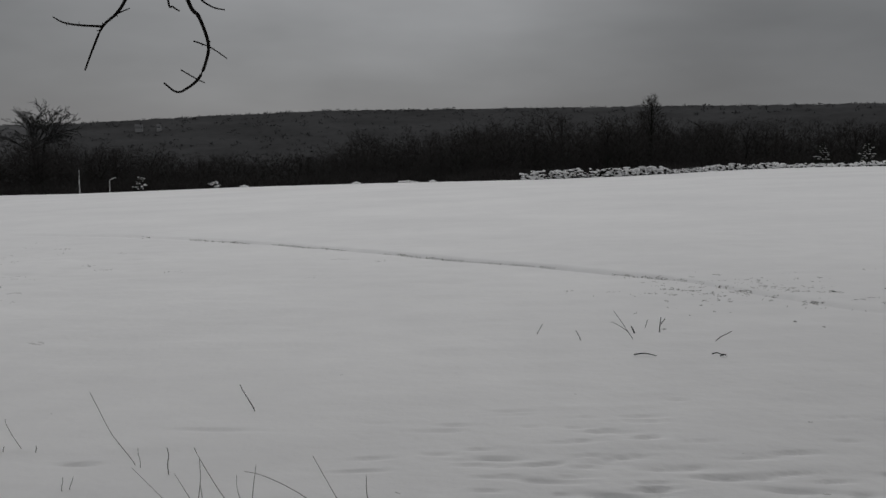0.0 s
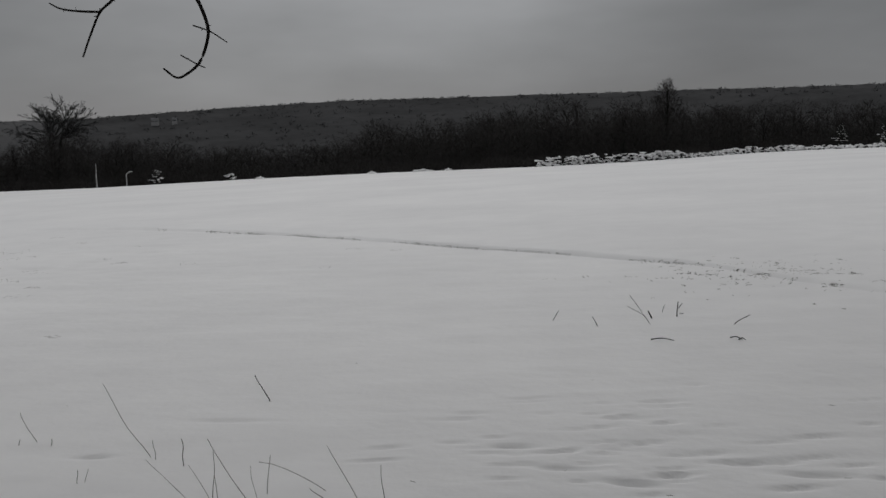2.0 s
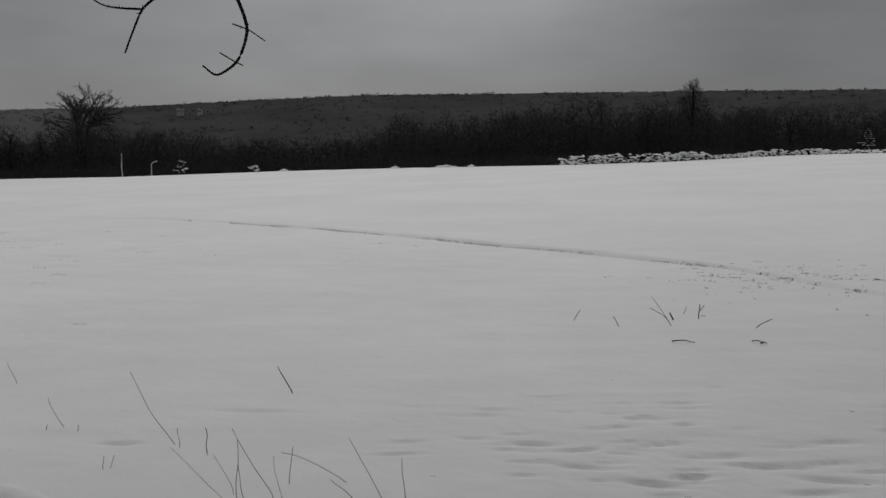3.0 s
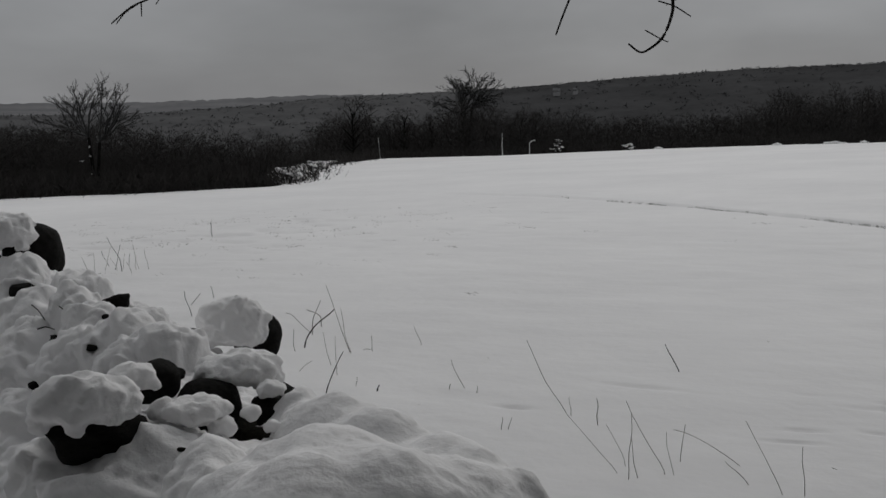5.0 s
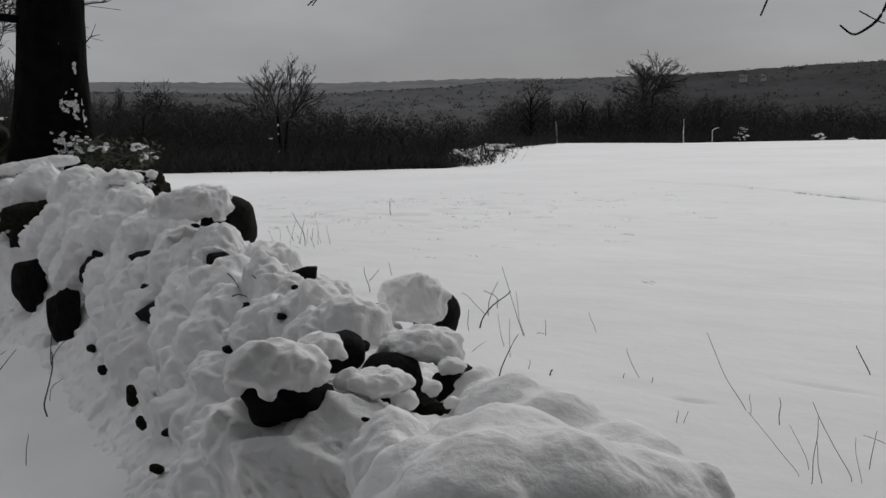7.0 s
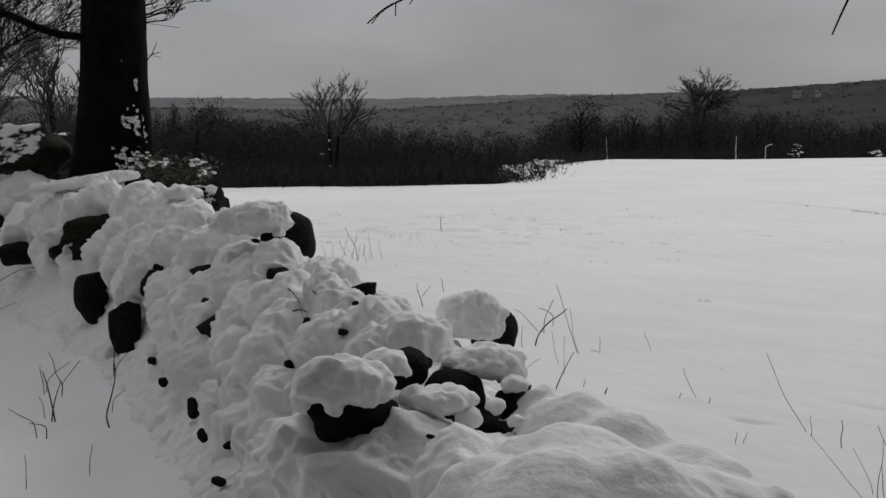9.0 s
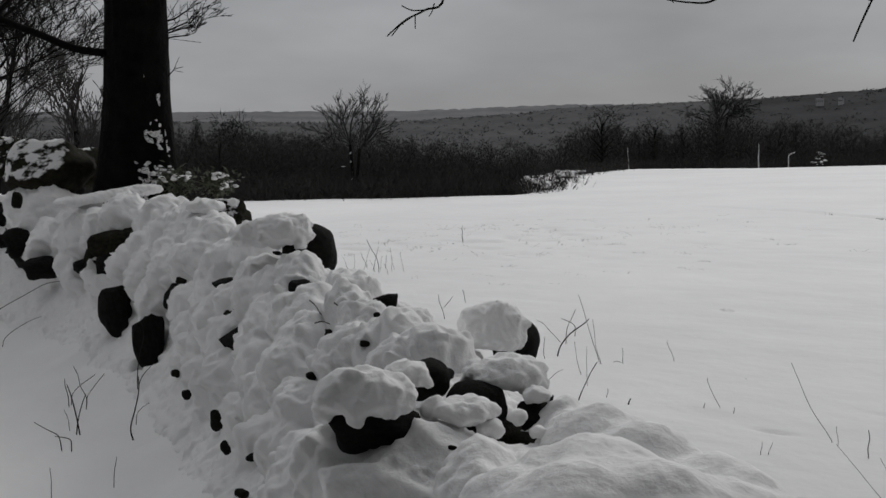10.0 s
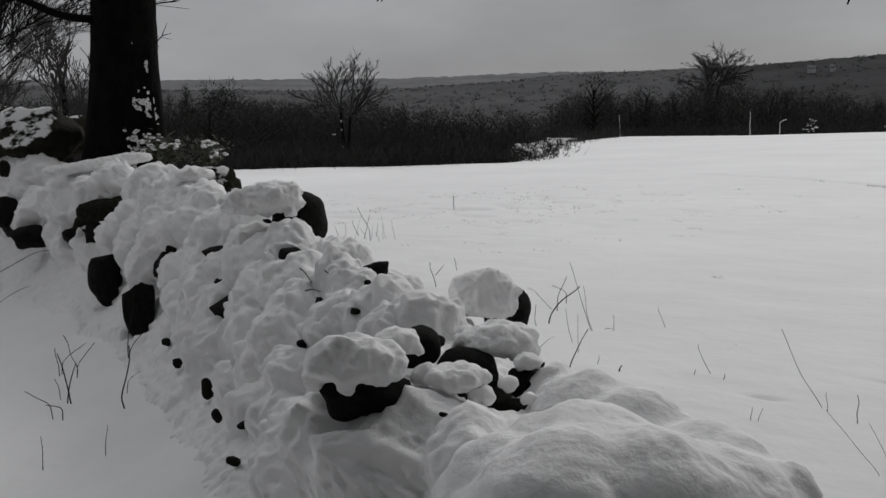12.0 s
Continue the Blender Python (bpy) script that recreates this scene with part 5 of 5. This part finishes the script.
for k in range(9):
    q = k / 8
    snowy_bush(32.2 - 2.4 * q, 0.8, 0.72 - 0.3 * q, 700 + k, "tangled bush plastered with snow at the field's corner", 1.3, 0.6)
snowy_bush(16.95, 0.8, 1.3, 720, "thin bush hung with snow at the field's edge", 0.35)
snowy_bush(13.0, 0.7, 0.6, 721, "low bush with snow at the field's edge", 0.3)
for k, (az, w) in enumerate(((11.4, 0.3), (5.2, 0.3), (2.3, 0.7), (0.9, 0.25))):
    x, y, z = place(az, np.interp(az, FINE_AZ, EDGE_R) - 0.6)
    heap = [], []
    for j in range(5):
        blob(heap, (j - 2) * w * 0.35, 0, 0.02 + 0.02 * (j % 2), w * 0.4, 0.3, 0.09 + 0.08 * (j == 2), 0, 40 + k * 7 + j, 0.2)
    ob = new("snow_mound", mesh_of("snow_mound", heap[0], heap[1], [SNOW]))
    ob.location = (x, y, z)
    tagged(ob, "small mound of snow at the crest of the field", "snow mound", "snow mounds on the crest")


# ---- conifers ----
def conifer(az, r, tall, wide, seed, label, snow=0.0, drop=0.0):
    x, y, z = place(az, r, drop)
    rng, v, f, heap = random.Random(seed), [], [], ([], [])
    ob = thing("conifer", x, y, z, label, "conifer")
    tv, tf = [], []
    tube(tv, tf, [(0, 0, -0.3), (0, 0, tall * 0.5), (0.02, 0, tall)], 0.03 * tall * 0.5, 0.01, 6)
    part("trunk", mesh_of("trunk", tv, tf, [BARK]), ob)
    layers = max(13, int(tall * 4))
    for i in range(layers):
        k = i / (layers - 1)
        for j in range(9):
            w = j * 0.698 + i * 0.5 + rng.uniform(-0.2, 0.2)
            ln = wide * 0.5 * (1.02 - k) * rng.uniform(0.75, 1.15) + 0.04
            d = Vector((math.cos(w), math.sin(w), -0.18 + 0.5 * k))
            a = Vector((0, 0, tall * (0.06 + 0.92 * k)))
            side = d.cross(Vector((0, 0, 1))).normalized()
            for m in range(4):
                p = a + d * ln * (0.35 + 0.2 * m)
                for sgn in (-1, 1):
                    tip = p + (d * 0.5 + side * sgn * 0.6 + Vector((0, 0, rng.uniform(-0.2, 0.15)))) * ln * 0.36
                    tube(v, f, [p, tip], 0.022 * tall * 0.35 + 0.008, 0.004, 3)
            tube(v, f, [a, a + d * ln], 0.02 * tall * 0.3 + 0.006, 0.004, 3)
            if rng.random() < snow * 1.8:
                p = a + d * ln * rng.uniform(0.5, 0.9)
                blob(heap, p.x, p.y, p.z + 0.02, ln * 0.20, ln * 0.09, ln * 0.045 + 0.006, math.degrees(w), i * 9 + j, 0.6)
    part("foliage", mesh_of("foliage", v, f, [CONIFER], False), ob)
    if heap[0]:
        tagged(part("snow_load", mesh_of("snow_load", heap[0], heap[1], [SNOW]), ob), kind="stuff")


conifer(-8.8, 71, 1.5, 1.1, 801, "small dark spruce beside the far stone wall", 0.0)
conifer(-20.05, 85, 2.0, 2.2, 802, "young spruce loaded with snow at the far wall", 0.2)
conifer(-22.2, 86, 1.9, 2.4, 803, "low spruce loaded with snow at the far wall", 0.22)
conifer(-23.6, 87, 2.2, 2.2, 804, "dark spruce dusted with snow at the far wall", 0.1)
lone_tree(50.8, 78, -0.008, 2.0, 805, "dark pine standing above the woods", CONIFER, 3, 0.1, least=0.03, bristle=2200, cone=1.0, name="conifer")
lone_tree(48.9, 78, -0.006, 3.6, 806, "broad dark pine standing above the woods", CONIFER, 3, 0.15, least=0.03, bristle=2600, name="conifer")


# ---- the far stone wall ----
def build_far_wall():
    rng = random.Random(61)
    xs = [place(az, r) for az, r in ((a, float(np.interp(a, FINE_AZ, EDGE_R)) - 0.8) for a in (-4.3, -6.5, -9.65, -12.5, -15.7, -19.5, -24.5))]
    wall = thing("far_stone_wall", *xs[2], "long low stone wall under snow on the far side of the field", "stone wall")
    org, heap, n = Vector(wall.location), ([], []), 0
    shapes = [stone_mesh("stone", 260 + k, ROCK, 1, 3) for k in range(4)]
    for a, b in zip(xs, xs[1:]):
        A_, B_ = Vector(a), Vector(b)
        steps = int((B_ - A_).length / 0.13)
        for i in range(steps):
            p = A_.lerp(B_, (i + rng.random()) / steps) + Vector((rng.gauss(0, 0.12), rng.gauss(0, 0.25), 0))
            p.z = float(field_z([p.x], [p.y])[0])
            k = (0.8 if n < 90 else 0.42 + 0.16 * math.sin(n * 0.05)) * rng.uniform(0.5, 1.15)
            q = p - org
            for row in range(3):
                h = k * (0.12 + 0.24 * row)
                r = rng.uniform(0.06, 0.14)
                if rng.random() < (0.5, 0.55, 0.42)[row]:
                    ob = part("stone", shapes[n % 4], wall)
                    ob.matrix_local = Matrix.Translation(q + Vector((rng.gauss(0, 0.08), -0.24 + 0.07 * row, h))) @ Euler((rng.gauss(0, 0.3), rng.gauss(0, 0.3), rng.uniform(0, 3))).to_matrix().to_4x4() @ Matrix.Diagonal((r * 1.3, r, r * rng.uniform(0.45, 0.75), 1))
                blob(heap, q.x + rng.gauss(0, 0.1), q.y + rng.gauss(0, 0.06) - 0.14 + 0.08 * row, q.z + h + rng.uniform(-0.05, 0.10), rng.uniform(0.09, 0.24), 0.16, rng.uniform(0.045, 0.10), rng.uniform(-40, 40), n * 3 + row, 0.5)
            n += 1
    part("snow_cap", mesh_of("snow_cap", heap[0], heap[1], [SNOW]), wall)


build_far_wall()


# ---- houses on the far hillside ----
def build_house(az, slope, wide, deep, tall, turn, label):
    r = next(q for q in range(500, 1300, 4) if float(field_z([-math.sin(radians(az)) * q], [math.cos(radians(az)) * q])[0]) > EYE_Z + slope * q)
    x, y, z = place(az, r)
    ob = thing("house", x, y, z + 3.0, label, "house", "houses on the far hillside")
    ob.rotation_euler = (0, 0, radians(turn))
    w, d, h = wide / 2, deep / 2, tall

    def box(name, x0, x1, y0, y1, z0, z1, mat, parent):
        v = [(a, b, c) for a in (x0, x1) for b in (y0, y1) for c in (z0, z1)]
        f = [(0, 1, 3, 2), (4, 6, 7, 5), (0, 4, 5, 1), (2, 3, 7, 6), (0, 2, 6, 4), (1, 5, 7, 3)]
        return part(name, mesh_of(name, v, f, [mat], False), parent)

    box("wall", -w, w, -d, d, -3, h, SIDING, ob)
    v = [(-w - 0.4, -d - 0.4, h), (w + 0.4, -d - 0.4, h), (w + 0.4, d + 0.4, h), (-w - 0.4, d + 0.4, h), (-w - 0.4, 0, h + deep * 0.4), (w + 0.4, 0, h + deep * 0.4)]
    part("roof", mesh_of("roof", v, [(0, 1, 5, 4), (2, 3, 4, 5), (0, 4, 3), (1, 2, 5), (0, 3, 2, 1)], [FAR_HILL], False), ob)
    for k in range(4):
        cx = -w + wide * (k + 0.5) / 4
        box("window", cx - 0.4, cx + 0.4, -d - 0.06, -d, 0.8, 1.9, PANE, ob)
    box("chimney", w * 0.3, w * 0.3 + 0.8, -0.4, 0.4, h, h + deep * 0.4 + 1.2, ROCK, ob)


build_house(17.0, 0.0085, 7, 5, 2.8, 12, "pale house with a pale roof among the hillside trees")
build_house(15.95, 0.0092, 4, 4, 2.8, -6, "small pale house with a pale roof on the hillside")

# ---- weeds, saplings and fallen twigs ----
# dry stalks: base x, y, z, tip offset, bow, thickness
WEEDS_FRONT = [
    (-1.16, 6.29, -0.08, -0.085, -0.017, 0.171, 0.12, 0.0054),
    (-1.55, 5.22, -0.07, -0.211, -0.071, 0.382, 0.08, 0.0029),
    (-2.15, 5.45, -0.10, 0.004, 0.001, 0.042, 0.00, 0.0039),
    (-2.33, 5.46, -0.11, 0.011, 0.005, 0.042, 0.00, 0.0039),
    (-2.24, 5.52, -0.11, -0.083, -0.036, 0.181, 0.20, 0.0028),
    (-1.77, 4.81, -0.08, 0.008, 0.004, 0.072, 0.00, 0.0030),
    (-1.35, 5.07, -0.07, -0.000, -0.001, 0.138, 0.00, 0.0044),
    (-1.07, 4.51, -0.05, -0.085, -0.022, 0.181, -0.20, 0.0022),
]
# a clump of stalks
WEEDS_CLUMP = [
    (-1.03, 4.35, -0.05, 0.010, 0.002, 0.290, 0.00, 0.0030),
    (-0.90, 4.46, -0.04, -0.167, -0.038, 0.312, 0.02, 0.0028),
    (-0.99, 4.38, -0.05, -0.034, -0.008, 0.173, 0.00, 0.0030),
    (-0.86, 4.64, -0.04, 0.011, 0.002, 0.165, 0.00, 0.0029),
    (-0.58, 4.68, -0.04, -0.319, -0.052, 0.138, 0.10, 0.0027),
    (-0.41, 4.40, -0.04, -0.141, -0.016, 0.294, 0.10, 0.0025),
    (-0.31, 4.39, -0.03, -0.023, -0.002, 0.202, 0.00, 0.0030),
    (-0.54, 4.46, -0.04, -0.101, -0.014, 0.089, 0.10, 0.0030),
    (-1.10, 4.42, -0.05, -0.206, -0.060, 0.243, -0.08, 0.0021),
    (-1.51, 5.17, -0.07, -0.017, -0.005, 0.099, 0.00, 0.0026),
    (-0.86, 4.47, -0.05, -0.034, -0.007, 0.190, 0.00, 0.0019),
]
# a tuft out in the field
WEEDS_TUFT = [
    (1.53, 8.52, -0.02, -0.171, 0.031, 0.241, 0.10, 0.0042),
    (1.57, 8.86, -0.02, -0.164, 0.029, 0.094, 0.05, 0.0039),
    (1.60, 8.85, -0.02, -0.035, 0.007, 0.066, 0.00, 0.0122),
    (1.81, 8.87, -0.01, 0.009, -0.002, 0.133, 0.00, 0.0088),
    (1.85, 9.03, -0.01, 0.051, -0.012, 0.008, 0.00, 0.0065),
    (1.92, 9.32, -0.01, 0.032, -0.007, 0.049, 0.00, 0.0067),
    (1.10, 8.53, -0.03, -0.048, 0.006, 0.083, -0.20, 0.0056),
    (0.76, 8.89, -0.05, 0.050, -0.004, 0.090, 0.10, 0.0048),
    (2.14, 8.36, 0.01, 0.131, -0.036, 0.102, 0.05, 0.0065),
    (1.74, 9.13, -0.01, 0.021, -0.004, 0.067, 0.00, 0.0040),
]
# beside the wall, field side
WEEDS_WALL = [
    (-2.66, 4.63, 0.10, 0.079, 0.043, 0.179, 0.05, 0.0048),
    (-2.86, 4.77, 0.31, 0.139, 0.079, 0.147, 0.10, 0.0059),
    (-2.83, 4.79, 0.38, 0.043, 0.025, 0.124, -0.10, 0.0038),
    (-2.79, 4.82, 0.42, -0.066, -0.038, 0.034, 0.00, 0.0036),
    (-3.35, 6.20, -0.16, -0.148, -0.081, 0.477, 0.10, 0.0038),
    (-3.36, 6.19, -0.16, -0.062, -0.033, 0.318, 0.05, 0.0034),
    (-3.30, 5.81, -0.15, -0.043, -0.024, 0.230, 0.05, 0.0029),
    (-3.12, 5.57, -0.13, -0.012, -0.007, 0.249, 0.00, 0.0027),
    (-3.78, 6.13, -0.18, -0.003, -0.002, 0.170, 0.00, 0.0039),
    (-4.01, 6.77, -0.20, -0.162, -0.097, 0.170, 0.15, 0.0038),
    (-3.42, 5.56, -0.15, 0.090, 0.054, 0.084, 0.00, 0.0028),
    (-2.71, 5.29, -0.12, 0.016, 0.008, 0.048, 0.00, 0.0079),
    (-2.88, 5.36, -0.12, 0.007, 0.004, 0.062, 0.00, 0.0033),
]
# scattered further out
WEEDS_FAR = [
    (-3.24, 6.27, -0.16, -0.004, -0.001, 0.125, 0.00, 0.0034),
    (-5.47, 7.21, -0.28, -0.042, -0.031, 0.228, 0.05, 0.0049),
    (-5.90, 7.76, -0.31, 0.073, 0.055, 0.110, 0.00, 0.0048),
    (-5.94, 8.18, -0.32, -0.024, -0.017, 0.125, 0.00, 0.0044),
    (-8.45, 9.81, -0.48, -0.124, -0.108, 0.432, 0.08, 0.0064),
    (-8.68, 9.91, -0.50, 0.055, 0.048, 0.330, 0.00, 0.0050),
    (-8.97, 10.16, -0.52, -0.067, -0.059, 0.227, 0.00, 0.0052),
    (-8.76, 10.26, -0.51, 0.017, 0.014, 0.188, 0.00, 0.0052),
    (-2.98, 6.53, -0.15, -0.057, -0.025, 0.154, 0.10, 0.0027),
    (-3.24, 6.32, -0.16, -0.081, -0.041, -0.005, 0.30, 0.0031),
    (-1.74, 4.83, -0.08, 0.016, 0.005, 0.072, 0.00, 0.0027),
    (-1.26, 4.51, -0.06, -0.018, -0.005, -0.049, 0.00, 0.0025),
    (-10.52, 14.42, -0.67, -0.026, -0.019, 0.219, 0.00, 0.0098),
]
# saplings before the wall
SAPLINGS = [
    (-4.05, 2.95, 0.08, 0.019, 0.026, 0.239, 0.02, 0.0056),
    (-3.93, 2.90, 0.35, 0.018, 0.024, 0.261, 0.02, 0.0034),
    (-3.93, 2.90, 0.33, 0.039, 0.053, 0.078, 0.06, 0.0031),
    (-3.94, 2.89, 0.19, 0.034, 0.046, 0.037, 0.00, 0.0026),
    (-4.31, 2.84, 0.08, -0.027, -0.043, 0.186, 0.02, 0.0055),
    (-4.33, 2.84, 0.08, 0.024, 0.038, 0.132, 0.00, 0.0047),
    (-4.33, 2.80, 0.22, -0.006, -0.010, 0.077, 0.00, 0.0033),
    (-4.29, 2.87, 0.20, -0.028, -0.043, 0.153, 0.00, 0.0033),
    (-4.29, 2.87, 0.21, 0.046, 0.070, 0.096, 0.04, 0.0033),
    (-4.32, 2.81, 0.23, 0.062, 0.096, 0.077, 0.03, 0.0030),
    (-3.66, 2.29, 0.08, 0.000, -0.001, 0.080, 0.00, 0.0025),
]
# and low twigs
SAPLINGS_LOW = [
    (-3.60, 2.53, 0.08, 0.008, 0.011, 0.069, 0.00, 0.0025),
    (-4.17, 2.66, 0.08, -0.055, -0.093, 0.085, -0.10, 0.0037),
    (-4.13, 2.68, 0.08, -0.036, -0.059, 0.018, 0.00, 0.0039),
    (-4.40, 2.84, 0.08, -0.010, -0.016, 0.049, 0.00, 0.0025),
    (-7.22, 4.05, 0.08, 0.248, 0.424, 0.183, 0.12, 0.0045),
    (-6.30, 3.58, 0.08, 0.120, 0.209, 0.120, 0.10, 0.0031),
]


def stalk(name, row, mat, label, category, group):
    x, y, z, dx, dy, dz, bow, rad = row
    a, d = Vector((0, 0, -0.06)), Vector((dx, dy, dz))
    side = Vector((d.y, -d.x, 0))
    side = (Vector((0, 0, 1)) if side.length < 1e-4 else Vector((d.x, d.y, 0)).normalized() * 0.6 + Vector((0, 0, 0.8))) * d.length * bow
    v, f = [], []
    rng = random.Random(int(abs(x * 991 + y * 577 + dz * 333)))
    pts = [a, a * 0.2 + d * 0.05, d * 0.35 + side * 0.8, d * 0.7 + side * 0.9, d]
    pts = [p + Vector((rng.gauss(0, 1), rng.gauss(0, 1), 0)) * d.length * 0.022 for p in pts]
    tube(v, f, smooth_line(pts, 3), max(rad * 0.72, 0.0012), max(rad * 0.42, 0.0009), 5)
    ob = new(name, mesh_of(name, v, f, [mat]))
    ob.location = (x, y, z)
    return tagged(ob, label, category, group)


def build_weeds():
    for row in (*WEEDS_FRONT, *WEEDS_CLUMP):
        stalk("dry_weed", row, TWIG if row[7] > 0.005 else STRAW, "thin dry weed stalk standing out of the snow", "weed", "dry weeds in the field")
    for row in WEEDS_TUFT:
        stalk("dry_weed", row, TWIG, "broken dark weed stem of a tuft in the snow", "weed", "tuft of weeds in the field")
    for row in (*WEEDS_WALL, *WEEDS_FAR):
        stalk("dry_weed", row, STRAW if row[7] < 0.004 else TWIG, "dry weed stalk beside the stone wall", "weed", "dry weeds beside the wall")
    for row in (*SAPLINGS, *SAPLINGS_LOW):
        stalk("sapling_twig", row, TWIG, "bare dark twig of a sapling before the wall", "sapling", "saplings before the wall")
    for x, y, w, ln in ((1.49, 7.83, -5, 0.17), (2.03, 7.80, -35, 0.09), (2.06, 7.75, 20, 0.06)):
        v, f = [], []
        c, s = math.cos(radians(w)), math.sin(radians(w))
        tube(v, f, smooth_line([(-c * ln / 2, -s * ln / 2, 0), (0, 0, 0.012), (c * ln / 2, s * ln / 2, -0.004)], 3), 0.005, 0.003, 5)
        ob = new("fallen_twig", mesh_of("fallen_twig", v, f, [TWIG]))
        ob.location = (x, y, gz(x, y) + 0.008)
        tagged(ob, "short dark twig lying on the snow", "twig", "fallen twigs in the field")

    for a, b in (((-2.98, 3.03, 0.79), (-2.79, 2.90, 0.775)), ((-2.76, 2.94, 0.82), (-2.57, 2.81, 0.80)), ((-2.79, 2.865, 0.75), (-2.65, 2.80, 0.775))):
        v, f = [], []
        d = Vector(b) - Vector(a)
        tube(v, f, smooth_line([(0, 0, 0), d * 0.5 + Vector((0, 0, 0.008)), d], 3), 0.0028, 0.0016, 5)
        ob = new("fallen_twig", mesh_of("fallen_twig", v, f, [TWIG]))
        ob.location = a
        tagged(ob, "thin dark twig lying on the snowy wall", "twig", "fallen twigs on the wall")
    rng = random.Random(19)
    for _ in range(9):
        x, y = -8.55 + rng.gauss(0, 0.22), 9.85 + rng.gauss(0, 0.2)
        row = (x, y, gz(x, y), rng.gauss(0, 0.1), rng.gauss(0, 0.06), rng.uniform(0.12, 0.34), rng.uniform(-0.1, 0.1), 0.0036)
        stalk("dry_weed", row, STRAW, "fine dry weed stalk of a clump beside the stone wall", "weed", "dry weeds beside the wall")


build_weeds()


def build_stubble():
    """Bits of grass showing along the track, in the trodden patch and in the wind scoops."""
    rng = random.Random(71)
    v, f = [], []

    def bit(x, y, h, r=0.0024):
        z = gz(x, y) - 0.03
        tube(v, f, [(x, y, z), (x + rng.gauss(0, 0.02), y, z + h * 0.6 + 0.02), (x + rng.gauss(0, 0.022), y + rng.gauss(0, 0.01), z + h + 0.02)], r, r * 0.5, 3)

    for _ in range(520):
        x = rng.uniform(-5.5, 2.9)
        if vnoise(np.array([x * 1.6]), np.array([3.0]), 15)[0] < 0.3:
            continue
        y = float(np.interp(x, (-7.2, -3.42, -0.64, 1.59, 2.80), (23.3, 19.8, 16.5, 14.0, 12.48)))
        bit(x, y + rng.gauss(0, 0.03), rng.uniform(0.0, 0.02))
    def tuft(x, y, n, wide):
        for _ in range(n):
            bit(x + rng.gauss(0, wide), y + rng.gauss(0, wide * 0.4), rng.uniform(-0.005, 0.022), 0.0035)

    for _ in range(150):
        tuft(3.4 + rng.gauss(0, 0.85), 11.3 + rng.gauss(0, 0.85), rng.randrange(3, 9), 0.06)
    for _ in range(22):
        bit(1.1 + rng.gauss(0, 0.8), 5.2 + rng.gauss(0, 0.5), rng.uniform(-0.005, 0.012), 0.0018)
    for _ in range(170):
        x, y = -9.8 + rng.gauss(0, 3.2), 14.6 + rng.gauss(0, 3.4)
        for _ in range(rng.randrange(3, 12)):
            bit(x + rng.gauss(0, 0.10), y + rng.gauss(0, 0.04), rng.uniform(0.0, 0.04), 0.0017)
    for _ in range(25):
        bit(rng.uniform(-2.5, 3), rng.uniform(4.5, 9), rng.uniform(0.0, 0.015))
    ob = new("grass_stubble", mesh_of("grass_stubble", v, f, [STRAW], False))
    tagged(ob, "dead grass blades poking through the snow", "grass", kind="stuff")


build_stubble()
